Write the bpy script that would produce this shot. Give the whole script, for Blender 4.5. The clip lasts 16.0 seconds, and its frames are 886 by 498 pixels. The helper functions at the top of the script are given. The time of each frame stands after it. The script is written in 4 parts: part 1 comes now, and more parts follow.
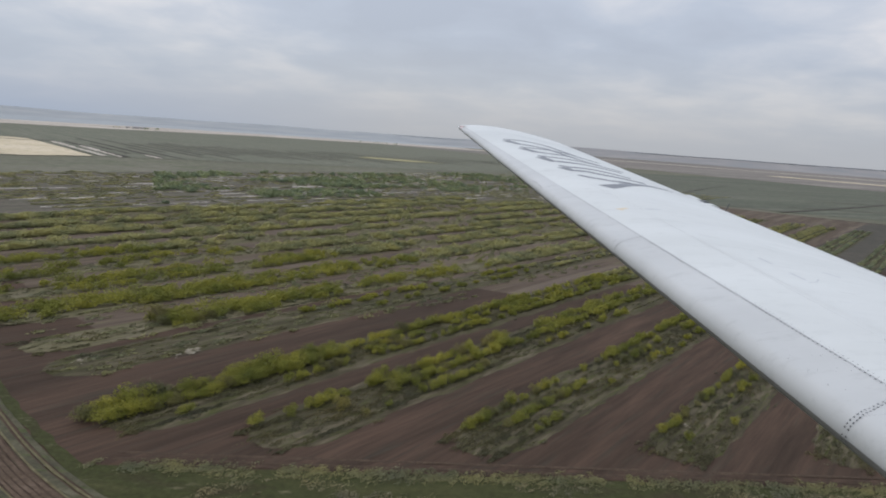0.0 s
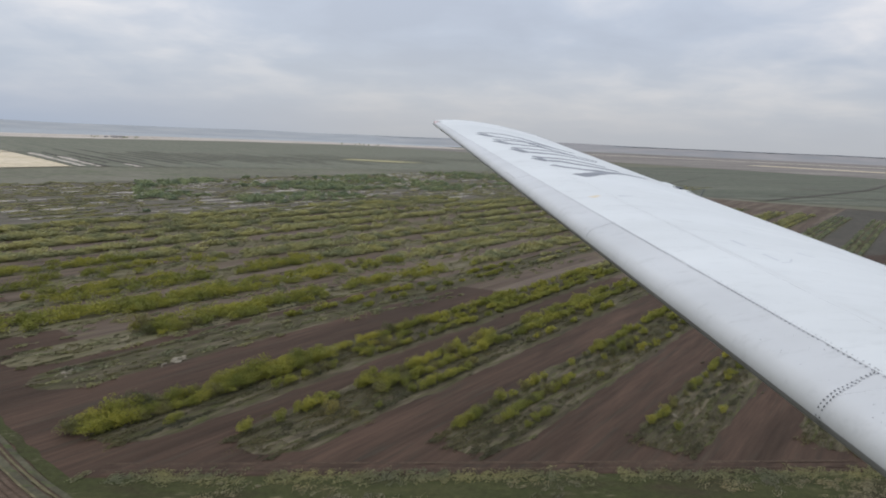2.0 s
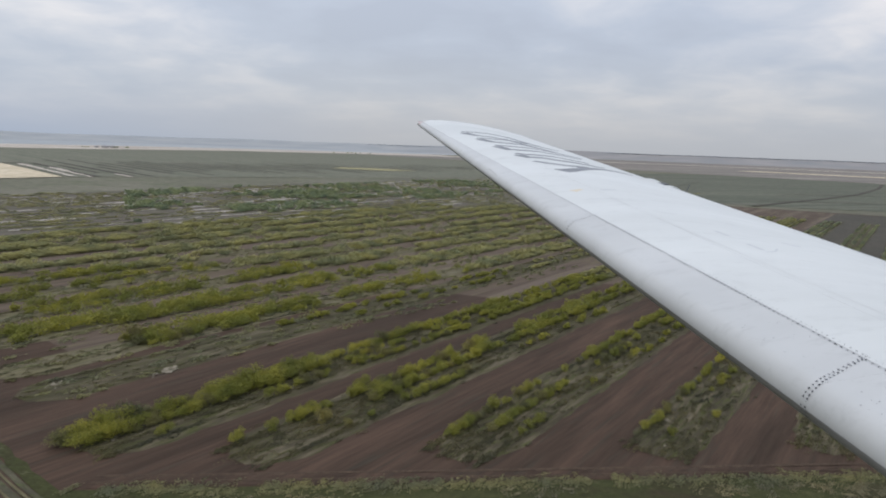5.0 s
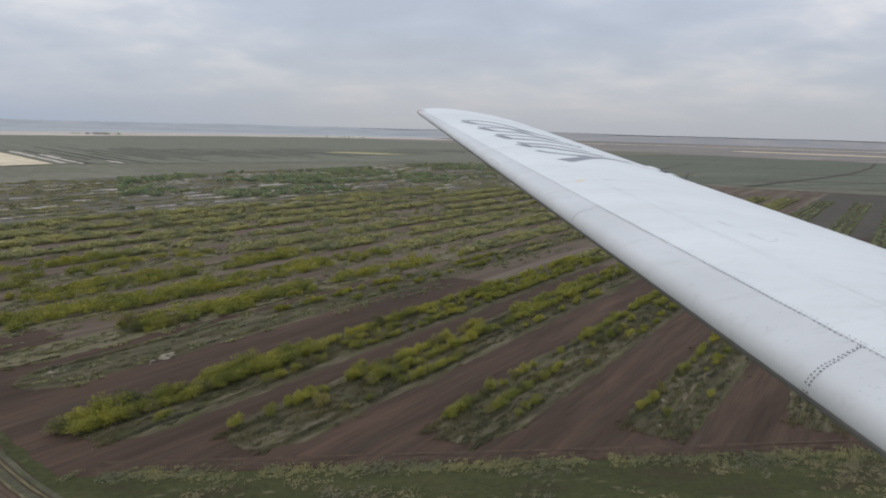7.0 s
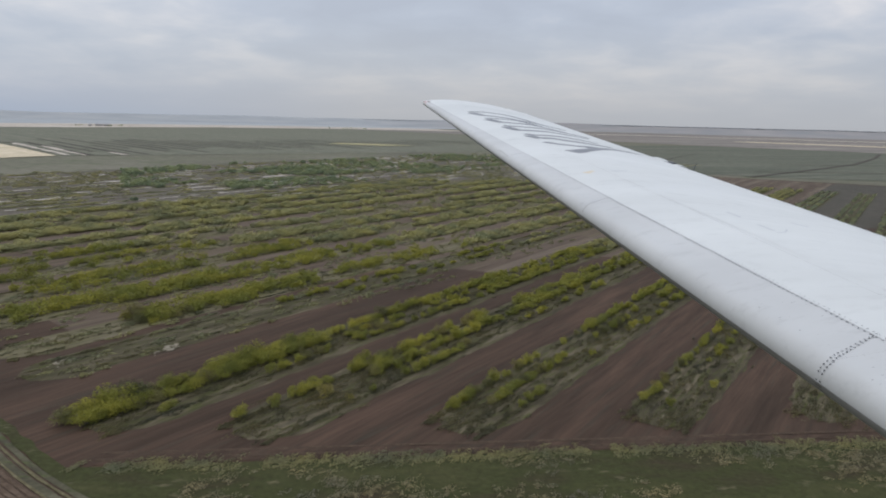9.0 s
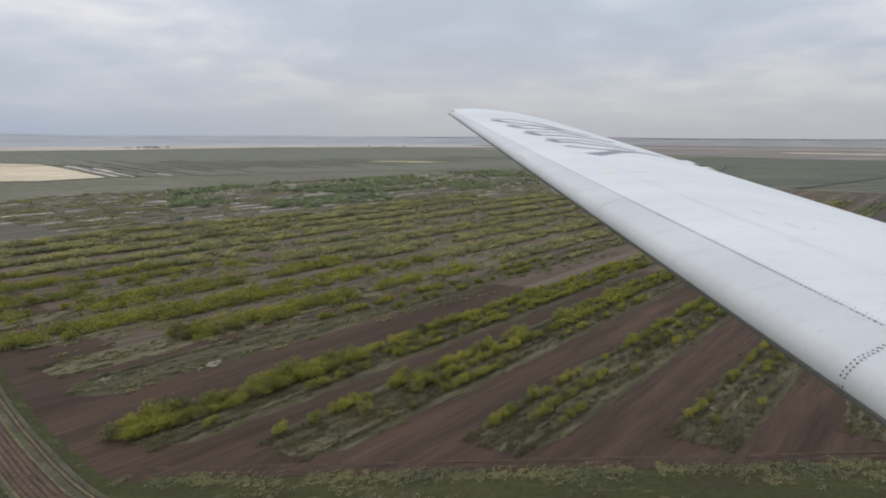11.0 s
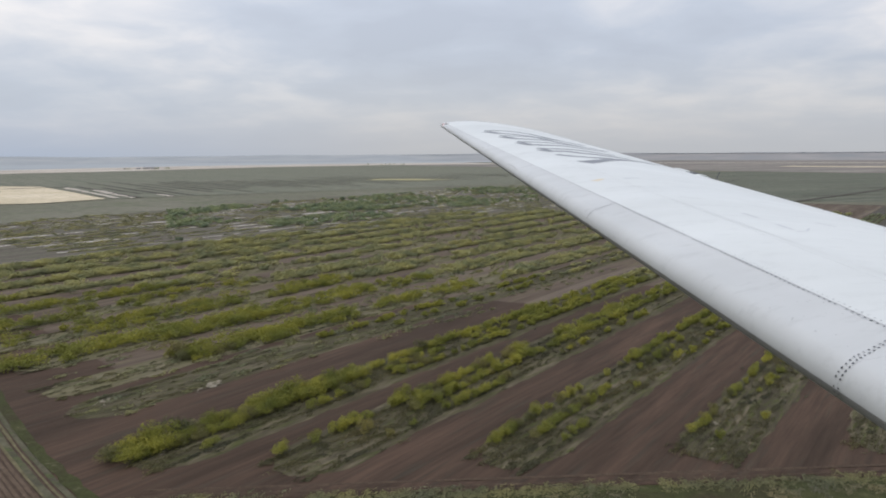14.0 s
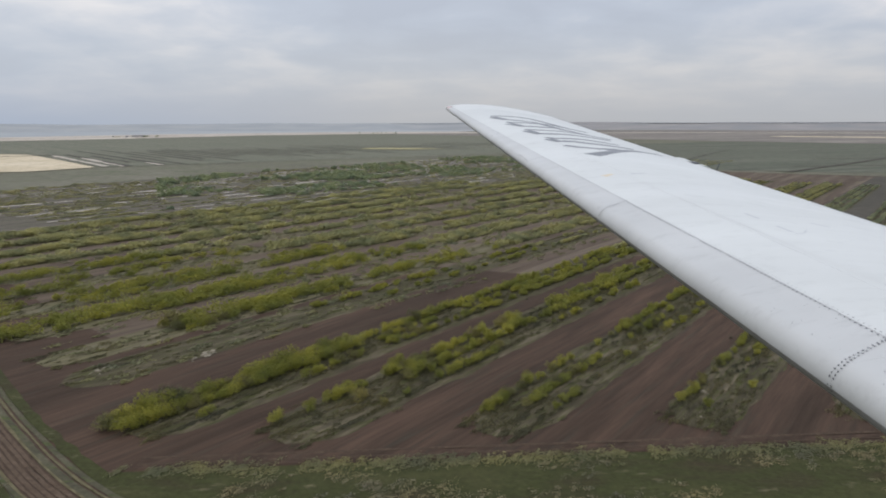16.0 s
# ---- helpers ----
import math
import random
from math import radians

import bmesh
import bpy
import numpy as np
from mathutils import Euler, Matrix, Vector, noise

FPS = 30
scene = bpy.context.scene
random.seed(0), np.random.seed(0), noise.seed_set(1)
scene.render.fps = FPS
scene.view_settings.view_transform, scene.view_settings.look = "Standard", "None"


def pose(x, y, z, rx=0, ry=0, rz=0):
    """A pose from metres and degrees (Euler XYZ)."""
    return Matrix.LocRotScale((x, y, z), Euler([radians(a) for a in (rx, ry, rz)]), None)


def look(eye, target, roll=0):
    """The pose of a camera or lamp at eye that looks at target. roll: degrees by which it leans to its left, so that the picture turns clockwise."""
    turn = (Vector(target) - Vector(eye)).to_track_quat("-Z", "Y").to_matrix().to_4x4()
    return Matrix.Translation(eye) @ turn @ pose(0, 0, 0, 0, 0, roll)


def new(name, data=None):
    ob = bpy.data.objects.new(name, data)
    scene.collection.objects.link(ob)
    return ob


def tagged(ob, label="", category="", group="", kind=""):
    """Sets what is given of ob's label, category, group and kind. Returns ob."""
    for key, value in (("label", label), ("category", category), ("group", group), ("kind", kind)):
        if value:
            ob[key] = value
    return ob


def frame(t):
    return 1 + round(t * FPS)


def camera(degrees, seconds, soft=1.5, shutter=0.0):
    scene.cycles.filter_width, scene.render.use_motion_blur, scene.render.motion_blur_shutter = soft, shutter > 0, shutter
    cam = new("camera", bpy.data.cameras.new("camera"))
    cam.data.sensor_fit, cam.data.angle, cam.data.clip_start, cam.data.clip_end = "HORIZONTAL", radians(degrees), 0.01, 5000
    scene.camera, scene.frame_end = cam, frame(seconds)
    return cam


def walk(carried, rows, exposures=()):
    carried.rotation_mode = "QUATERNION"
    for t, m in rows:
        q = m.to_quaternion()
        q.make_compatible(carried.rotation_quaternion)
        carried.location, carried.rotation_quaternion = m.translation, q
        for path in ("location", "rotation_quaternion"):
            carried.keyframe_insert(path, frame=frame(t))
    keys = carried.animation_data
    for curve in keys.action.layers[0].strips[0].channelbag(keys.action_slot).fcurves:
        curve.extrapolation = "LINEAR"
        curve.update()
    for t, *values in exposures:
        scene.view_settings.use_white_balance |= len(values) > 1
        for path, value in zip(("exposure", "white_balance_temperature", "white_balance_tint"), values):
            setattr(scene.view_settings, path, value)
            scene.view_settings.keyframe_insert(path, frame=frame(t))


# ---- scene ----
cam = camera(63.5, 16.0, soft=1.95)
OVER_X, OVER_Y = 0.0, 0.0             # where over the land the aircraft hangs
PATH = [
    (0, -0.183, -0.151, 45.159, 81.15, -4.15, 2.07),
    (0.5, -0.187, -0.153, 45.184, 80.55, -2.92, 2.00),
    (1, -0.172, -0.138, 45.182, 80.85, -3.13, 0.58),
    (1.5, -0.141, -0.102, 45.178, 80.50, -2.20, 0.79),
    (2, -0.029, 0.002, 45.085, 81.18, -2.44, 0.62),
    (2.5, 0.036, 0.068, 45.042, 82.19, -2.06, 1.01),
    (3, 0.090, 0.134, 45.003, 81.68, -1.48, 1.05),
    (3.5, 0.144, 0.198, 44.954, 82.55, -1.80, 0.17),
    (4, 0.192, 0.256, 44.908, 82.56, -1.97, 0.75),
    (6.5, -0.010, 0.050, 45.026, 80.47, -2.20, -1.44),
    (7, -0.013, 0.034, 45.036, 80.52, -1.49, -0.55),
    (7.5, 0.000, 0.044, 45.025, 81.16, -1.62, -1.72),
    (8, 0.054, 0.106, 44.965, 80.29, -1.29, 0.70),
    (8.5, -0.068, 0.007, 45.017, 79.48, -1.55, -0.17),
    (9, -0.087, -0.011, 45.043, 79.81, -1.38, -0.34),
    (9.5, 0.004, 0.039, 45.008, 80.22, -1.05, 1.04),
    (9.7, 0.050, 0.070, 44.995, 80.05, -0.92, 2.32),
    (12, 0.251, 0.319, 44.815, 82.43, -0.12, 2.53),
    (12.5, 0.303, 0.379, 44.766, 82.97, 0.08, 1.85),
    (13, 0.379, 0.476, 44.709, 83.18, 0.16, 2.98),
    (13.5, 0.345, 0.434, 44.746, 83.24, -0.14, 1.88),
    (14, 0.307, 0.363, 44.803, 82.44, 0.35, 2.62),
    (14.5, 0.243, 0.281, 44.872, 82.04, 0.52, 2.49),
    (15, 0.201, 0.233, 44.918, 82.16, 0.51, 2.01),
    (15.5, 0.169, 0.186, 44.952, 81.59, -0.15, 1.60),
    (16, 0.047, -0.056, 45.094, 79.99, 0.14, 1.99),
]
walk(cam, [(t, pose(x + OVER_X, y + OVER_Y, *p)) for t, x, y, *p in PATH],
     [(t, e, k, 10) for t, e, k in ((0, 0.0, 6470), (1.5, 0.0, 6470), (2, 0.07, 6470), (2.5, 0.17, 6470), (3, 0.15, 6470), (3.5, 0.06, 6470), (4, 0.08, 6470), (6.5, 0.0, 6470), (9.7, 0.0, 6500),
                                    (12, 0.10, 6590), (13.3, 0.15, 6590), (14.5, 0.11, 6590), (15.5, 0.08, 6590), (16, 0.06, 6590))])

# ---- world and sun: high broken overcast, brighter overhead than at the horizon ----
def node(tree, kind, x=0, y=0, **values):
    n = tree.nodes.new(kind)
    n.location = (x, y)
    for k, v in values.items():
        n.inputs[k.replace("_", " ")].default_value = v
    return n


def build_world():
    world = bpy.data.worlds.new("sky")
    scene.world = world
    world.use_nodes = True
    tr = world.node_tree
    tr.nodes.clear()
    L = tr.links.new
    sky = tr.nodes.new("ShaderNodeTexSky")
    sky.sky_type = "NISHITA"
    sky.sun_disc = False
    sky.sun_elevation, sky.sun_rotation = radians(42), radians(-60)
    sky.air_density, sky.dust_density = 1.2, 2.0
    clear = node(tr, "ShaderNodeBackground", Strength=0.09)
    L(sky.outputs[0], clear.inputs[0])
    tex = tr.nodes.new("ShaderNodeTexCoord")
    sep = tr.nodes.new("ShaderNodeSeparateXYZ")
    L(tex.outputs["Generated"], sep.inputs[0])

    def math_node(op, a, b=None):
        n = tr.nodes.new("ShaderNodeMath")
        n.operation = op
        for i, v in enumerate((a, b)):
            if v is None:
                continue
            if isinstance(v, (int, float)):
                n.inputs[i].default_value = v
            else:
                L(v, n.inputs[i])
        return n.outputs[0]
    up = math_node("MAXIMUM", sep.outputs[2], 0.0)
    deep = math_node("ADD", up, 0.2)
    px = math_node("DIVIDE", sep.outputs[0], deep)
    py = math_node("DIVIDE", sep.outputs[1], deep)
    comb = tr.nodes.new("ShaderNodeCombineXYZ")
    L(px, comb.inputs[0]), L(py, comb.inputs[1])

    def noise_tex(scale, detail, rough, distort, off):
        m = tr.nodes.new("ShaderNodeMapping")
        m.inputs["Location"].default_value = off
        L(comb.outputs[0], m.inputs[0])
        n = node(tr, "ShaderNodeTexNoise", Scale=scale, Detail=detail, Roughness=rough, Distortion=distort)
        L(m.outputs[0], n.inputs["Vector"])
        return n.outputs[0]
    big = noise_tex(0.8, 2, 0.5, 0.2, (3.1, 1.7, 0))
    small = noise_tex(2.9, 5, 0.52, 0.25, (0.4, 7.3, 2))
    mixv = math_node("ADD", math_node("MULTIPLY", big, 0.6), math_node("MULTIPLY", small, 0.4))
    ramp = tr.nodes.new("ShaderNodeValToRGB")
    L(mixv, ramp.inputs[0])
    e = ramp.color_ramp.elements
    e[0].position, e[0].color = 0.36, (0.465, 0.51, 0.605, 1)
    e[1].position, e[1].color = 0.66, (0.80, 0.785, 0.805, 1)
    for p, c in ((0.46, (0.505, 0.555, 0.655, 1)), (0.53, (0.585, 0.62, 0.70, 1))):
        k = e.new(p)
        k.color = c
    # a plain grey band low down, where the layers of cloud close up
    low = tr.nodes.new("ShaderNodeValToRGB")
    L(up, low.inputs[0])
    low.color_ramp.elements[0].position, low.color_ramp.elements[0].color = 0.0, (1, 1, 1, 1)
    low.color_ramp.elements[1].position, low.color_ramp.elements[1].color = 0.13, (0, 0, 0, 1)
    k = low.color_ramp.elements.new(0.045)
    k.color = (0.62, 0.62, 0.62, 1)
    band = tr.nodes.new("ShaderNodeMix")
    band.data_type = "RGBA"
    L(low.outputs[0], band.inputs[0])
    L(ramp.outputs[0], band.inputs[6])
    west = tr.nodes.new("ShaderNodeMapRange")
    west.inputs["From Min"].default_value, west.inputs["From Max"].default_value = -0.1, -0.55
    L(sep.outputs[0], west.inputs["Value"])
    tint = tr.nodes.new("ShaderNodeMix")
    tint.data_type = "RGBA"
    L(west.outputs[0], tint.inputs[0])
    tint.inputs[6].default_value, tint.inputs[7].default_value = (0.535, 0.56, 0.605, 1), (0.41, 0.50, 0.65, 1)
    L(tint.outputs[2], band.inputs[7])
    gain = math_node("ADD", math_node("MULTIPLY", math_node("POWER", up, 1.2), 1.25), 0.92)
    clouds = tr.nodes.new("ShaderNodeBackground")
    L(band.outputs[2], clouds.inputs[0])
    L(gain, clouds.inputs[1])
    mix = node(tr, "ShaderNodeMixShader", Fac=0.88)
    L(clear.outputs[0], mix.inputs[1])
    L(clouds.outputs[0], mix.inputs[2])
    out = tr.nodes.new("ShaderNodeOutputWorld")
    L(mix.outputs[0], out.inputs[0])


build_world()
sun = new("sun", bpy.data.lights.new("sun", "SUN"))
sun.data.energy, sun.data.angle, sun.data.color = 0.8, radians(20), (1.0, 0.96, 0.9)
sun.matrix_world = look((0, 0, 300), (100, 140, 120))


# ---- materials ----
def material(name, rough=0.8, metal=0.0, coat=0.0):
    m = bpy.data.materials.new(name)
    m.use_nodes = True
    b = m.node_tree.nodes["Principled BSDF"]
    b.inputs["Roughness"].default_value, b.inputs["Metallic"].default_value = rough, metal
    b.inputs["Coat Weight"].default_value = coat
    return m, m.node_tree, b


def coords(tr, turn=0.0, stretch=(1, 1, 1)):
    c = tr.nodes.new("ShaderNodeNewGeometry")
    m = tr.nodes.new("ShaderNodeMapping")
    m.vector_type = "TEXTURE"
    m.inputs["Rotation"].default_value = (0, 0, turn)
    m.inputs["Scale"].default_value = stretch
    tr.links.new(c.outputs["Position"], m.inputs[0])
    return m.outputs[0]


def noise_of(tr, vec, scale, detail=4, rough=0.55, distort=0.0):
    n = node(tr, "ShaderNodeTexNoise", Scale=scale, Detail=detail, Roughness=rough, Distortion=distort)
    tr.links.new(vec, n.inputs["Vector"])
    return n.outputs[0]


def ramp_of(tr, value, stops):
    r = tr.nodes.new("ShaderNodeValToRGB")
    tr.links.new(value, r.inputs[0])
    e = r.color_ramp.elements
    e[0].position, e[0].color = stops[0][0], (*stops[0][1], 1)
    e[1].position, e[1].color = stops[-1][0], (*stops[-1][1], 1)
    for p, c in stops[1:-1]:
        k = e.new(p)
        k.color = (*c, 1)
    return r.outputs[0]


def blend(tr, fac, a, b, mode="MIX"):
    n = tr.nodes.new("ShaderNodeMix")
    n.data_type, n.blend_type = "RGBA", mode
    for i, v in ((0, fac), (6, a), (7, b)):
        if isinstance(v, (int, float)):
            n.inputs[i].default_value = v
        elif isinstance(v, tuple):
            n.inputs[i].default_value = (*v, 1)
        else:
            tr.links.new(v, n.inputs[i])
    return n.outputs[2]


def bumped(tr, b, value, strength, distance):
    n = node(tr, "ShaderNodeBump", Strength=strength, Distance=distance)
    tr.links.new(value, n.inputs["Height"])
    tr.links.new(n.outputs[0], b.inputs["Normal"])


def soil(name, stops, turn=0.0, stretch=(1, 1, 1), big=0.02, fine=0.7, second=None, rough=0.95, cover=(0.52, 0.66), grainy=0.8, drawn=False):
    """Ground: colours by wide noise, a second cover in patches, fine grain over both."""
    m, tr, b = material(name, rough)
    b.inputs["Specular IOR Level"].default_value = 0.15
    vec = coords(tr, turn, stretch)
    plain = coords(tr)
    base = ramp_of(tr, noise_of(tr, vec, big, 6, 0.6, 0.3), stops)
    if second:
        mask = ramp_of(tr, noise_of(tr, vec, big * 4.3, 5, 0.65), [(cover[0], (0, 0, 0)), (cover[1], (1, 1, 1))])
        base = blend(tr, mask, base, second)
    grain = noise_of(tr, vec if drawn else plain, fine, 5, 0.7)
    shade = ramp_of(tr, grain, [(0.25, (0.55, 0.55, 0.55)), (0.75, (1.45, 1.45, 1.45))])
    col = blend(tr, grainy, base, shade, "MULTIPLY")
    tr.links.new(col, b.inputs["Base Color"])
    bumped(tr, b, grain, 0.6, 0.25)
    return m


ROW = radians(34)                      # the rows of the near field run 34 degrees off the y axis
ALONG = Vector((math.sin(ROW), math.cos(ROW), 0))
ACROSS = Vector((math.cos(ROW), -math.sin(ROW), 0))
TURN = -ROW                            # turns the y axis onto the rows


def at(al, ac, z=0.0):
    return ALONG * al + ACROSS * ac + Vector((0, 0, z))


M_STEPPE = soil("steppe_grass", [(0.3, (0.115, 0.108, 0.08)), (0.5, (0.135, 0.132, 0.094)), (0.7, (0.17, 0.158, 0.122))], big=0.006, fine=0.12, second=(0.115, 0.12, 0.075))
M_PLOUGH = soil("ploughed_soil", [(0.3, (0.0385, 0.0258, 0.0178)), (0.5, (0.0569, 0.0370, 0.0258)), (0.72, (0.0914, 0.0569, 0.0396))], TURN, (1, 16, 1), 0.16, 1.1, (0.0489, 0.0395, 0.0282), cover=(0.54, 0.70), grainy=0.7, drawn=True)
M_BED = soil("row_bed_grass", [(0.3, (0.0426, 0.0358, 0.0224)), (0.5, (0.0672, 0.0571, 0.0347)), (0.7, (0.1400, 0.1165, 0.0784))], TURN, (1, 9, 1), 0.45, 2.2, (0.060, 0.064, 0.021), cover=(0.50, 0.62), grainy=1.0, drawn=True)
M_BED_SIDE = soil("side_bed_grass", [(0.3, (0.05, 0.044, 0.033)), (0.5, (0.075, 0.07, 0.044)), (0.7, (0.115, 0.105, 0.07))], 0.0, (6, 1, 1), 0.22, 1.1, (0.066, 0.08, 0.028))
M_PLOUGH_SIDE = soil("side_ploughed_soil", [(0.3, (0.046, 0.029, 0.021)), (0.5, (0.068, 0.042, 0.031)), (0.72, (0.10, 0.064, 0.046))], 0.0, (9, 1, 1), 0.16, 0.9, (0.06, 0.05, 0.032), cover=(0.54, 0.70))
M_VERGE = soil("verge_grass", [(0.3, (0.043, 0.032, 0.019)), (0.5, (0.041, 0.045, 0.016)), (0.7, (0.060, 0.058, 0.024))], 0.0, (2.0, 1, 1), 0.11, 1.2, (0.12, 0.105, 0.062), cover=(0.60, 0.72))
M_DRY = soil("dry_grass", [(0.3, (0.085, 0.073, 0.04)), (0.6, (0.132, 0.115, 0.066)), (0.8, (0.18, 0.158, 0.098))], big=0.5, fine=1.6)
M_TRACK = soil("dirt_track", [(0.3, (0.072, 0.050, 0.034)), (0.6, (0.108, 0.077, 0.055)), (0.8, (0.146, 0.108, 0.079))], big=0.25, fine=1.4)
M_RUT = soil("wheel_rut_soil", [(0.3, (0.049, 0.033, 0.023)), (0.6, (0.074, 0.051, 0.035)), (0.8, (0.101, 0.073, 0.053))], big=0.3, fine=1.4)
M_DUG = soil("dug_over_soil", [(0.3, (0.067, 0.057, 0.045)), (0.5, (0.097, 0.084, 0.066)), (0.7, (0.139, 0.122, 0.097))], TURN, (1, 26, 1), 0.15, 0.3, (0.108, 0.116, 0.066))
# paler copies of ploughed soil and bed grass, with distance haze in the colour
M_WEEDY_HAZED = soil("weedy_soil_hazed", [(0.3, (0.0664, 0.0470, 0.0343)), (0.5, (0.0961, 0.0710, 0.0527)), (0.7, (0.1443, 0.1145, 0.0882))], TURN, (1, 20, 1), 0.14, 0.6, (0.0954, 0.0827, 0.0466), cover=(0.53, 0.68), grainy=1.0, drawn=True)
M_BED_HAZED = soil("bed_grass_hazed", [(0.3, (0.0781, 0.0682, 0.0407)), (0.5, (0.1144, 0.0990, 0.0594)), (0.7, (0.1661, 0.1452, 0.1001))], TURN, (1, 14, 1), 0.3, 1.1, (0.1078, 0.1034, 0.0462), cover=(0.46, 0.66), grainy=0.95, drawn=True)
# orchard, steppe and crop colours are paled and greyed to hold haze
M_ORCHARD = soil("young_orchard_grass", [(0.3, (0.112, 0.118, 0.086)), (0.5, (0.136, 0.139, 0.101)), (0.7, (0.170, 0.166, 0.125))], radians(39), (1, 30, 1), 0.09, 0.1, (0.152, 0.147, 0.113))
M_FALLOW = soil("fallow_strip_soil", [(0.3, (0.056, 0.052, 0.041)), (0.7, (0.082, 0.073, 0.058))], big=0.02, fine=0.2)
M_SAND = soil("bare_sand", [(0.3, (0.46, 0.39, 0.27)), (0.5, (0.53, 0.45, 0.32)), (0.7, (0.60, 0.52, 0.39))], big=0.012, fine=0.2, second=(0.42, 0.36, 0.25))
M_STUBBLE = soil("yellow_stubble", [(0.3, (0.25, 0.23, 0.12)), (0.7, (0.36, 0.32, 0.18))], big=0.02, fine=0.2)
M_SHORE = soil("pale_shore", [(0.3, (0.34, 0.30, 0.25)), (0.6, (0.45, 0.40, 0.34)), (0.8, (0.55, 0.50, 0.43))], big=0.004, fine=0.05)
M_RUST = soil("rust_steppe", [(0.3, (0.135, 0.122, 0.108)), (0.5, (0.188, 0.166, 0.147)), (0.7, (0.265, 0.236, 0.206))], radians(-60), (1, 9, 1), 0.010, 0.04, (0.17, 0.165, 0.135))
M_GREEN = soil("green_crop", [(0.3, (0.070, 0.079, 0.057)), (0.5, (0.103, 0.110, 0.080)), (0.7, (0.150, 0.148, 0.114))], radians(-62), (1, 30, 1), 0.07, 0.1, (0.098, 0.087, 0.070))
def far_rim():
    """Haze put into the colour: water to the west; to the east pink-grey steppe under a thin dark line of woods."""
    m, tr, b = material("hazed_wood_and_field", 0.95)
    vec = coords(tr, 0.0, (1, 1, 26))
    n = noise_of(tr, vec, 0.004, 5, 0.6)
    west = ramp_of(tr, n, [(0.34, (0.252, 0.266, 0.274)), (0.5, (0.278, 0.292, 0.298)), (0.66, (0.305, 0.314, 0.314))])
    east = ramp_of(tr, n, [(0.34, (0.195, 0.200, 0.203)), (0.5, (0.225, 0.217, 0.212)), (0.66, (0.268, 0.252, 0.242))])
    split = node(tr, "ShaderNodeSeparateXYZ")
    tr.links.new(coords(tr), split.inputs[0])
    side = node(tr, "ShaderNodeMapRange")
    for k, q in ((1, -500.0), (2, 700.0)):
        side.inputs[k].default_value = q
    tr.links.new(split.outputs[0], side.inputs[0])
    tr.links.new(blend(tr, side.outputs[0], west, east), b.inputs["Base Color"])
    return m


M_FAR = far_rim()
# the woods' blue-grey is haze painted in
M_FAR_WOOD = soil("hazed_woods", [(0.36, (0.182, 0.198, 0.208)), (0.64, (0.222, 0.235, 0.242))], big=0.01, fine=0.05)


def plain_material(name, colour, rough=0.6, metal=0.0, vary=0.25, scale=1.2):
    m, tr, b = material(name, rough, metal)
    n = noise_of(tr, coords(tr), scale, 5, 0.6)
    s = ramp_of(tr, n, [(0.3, (1 - vary,) * 3), (0.7, (1 + vary,) * 3)])
    tr.links.new(blend(tr, 1.0, colour, s, "MULTIPLY"), b.inputs["Base Color"])
    return m


def water_material():
    m, tr, b = material("lake_water", 0.55)
    b.inputs["Base Color"].default_value = (0.19, 0.215, 0.25, 1)
    b.inputs["IOR"].default_value = 1.33
    b.inputs["Specular IOR Level"].default_value = 0.25
    bumped(tr, b, noise_of(tr, coords(tr, 0, (3, 1, 1)), 0.3, 4), 0.4, 0.4)
    n = noise_of(tr, coords(tr, radians(8), (9, 1, 1)), 0.003, 5, 0.6)
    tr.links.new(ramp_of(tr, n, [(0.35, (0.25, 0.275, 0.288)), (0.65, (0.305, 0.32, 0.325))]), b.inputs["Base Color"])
    return m


M_WATER = water_material()


def foliage(name, dark, mid, light):
    m, tr, b = material(name, 0.7)
    b.inputs["Specular IOR Level"].default_value = 0.2
    info = tr.nodes.new("ShaderNodeObjectInfo")
    geo = tr.nodes.new("ShaderNodeNewGeometry")
    patch = noise_of(tr, coords(tr), 0.09, 3)
    a = ramp_of(tr, geo.outputs["Random Per Island"], [(0.0, dark), (0.55, mid), (1.0, light)])
    tone = ramp_of(tr, info.outputs["Random"], [(0.0, (0.75, 0.78, 0.8)), (1.0, (1.25, 1.18, 1.1))])
    c = blend(tr, 1.0, a, tone, "MULTIPLY")
    c = blend(tr, 1.0, c, ramp_of(tr, patch, [(0.35, (0.72, 0.78, 0.9)), (0.65, (1.25, 1.2, 1.05))]), "MULTIPLY")
    tr.links.new(c, b.inputs["Base Color"])
    thin = tr.nodes.new("ShaderNodeBsdfTranslucent")
    tr.links.new(c, thin.inputs[0])
    mix = node(tr, "ShaderNodeMixShader", Fac=0.45)
    tr.links.new(b.outputs[0], mix.inputs[1])
    tr.links.new(thin.outputs[0], mix.inputs[2])
    tr.links.new(mix.outputs[0], tr.nodes["Material Output"].inputs[0])
    return m


M_LEAF = foliage("spring_leaves", (0.215, 0.224, 0.046), (0.264, 0.266, 0.056), (0.322, 0.312, 0.076))
# leaf colour lightened and greyed: the haze over the far rows is in it
M_LEAF_DULL = foliage("dull_hazed_leaves", (0.2803, 0.2803, 0.1305), (0.3167, 0.3146, 0.1519), (0.3691, 0.3595, 0.1840))
M_LEAF_BUD = foliage("half_open_leaves", (0.165, 0.160, 0.062), (0.20, 0.19, 0.074), (0.24, 0.225, 0.10))
M_LEAF_PALE = foliage("pale_leaves", (0.262, 0.278, 0.158), (0.295, 0.31, 0.182), (0.34, 0.352, 0.215))
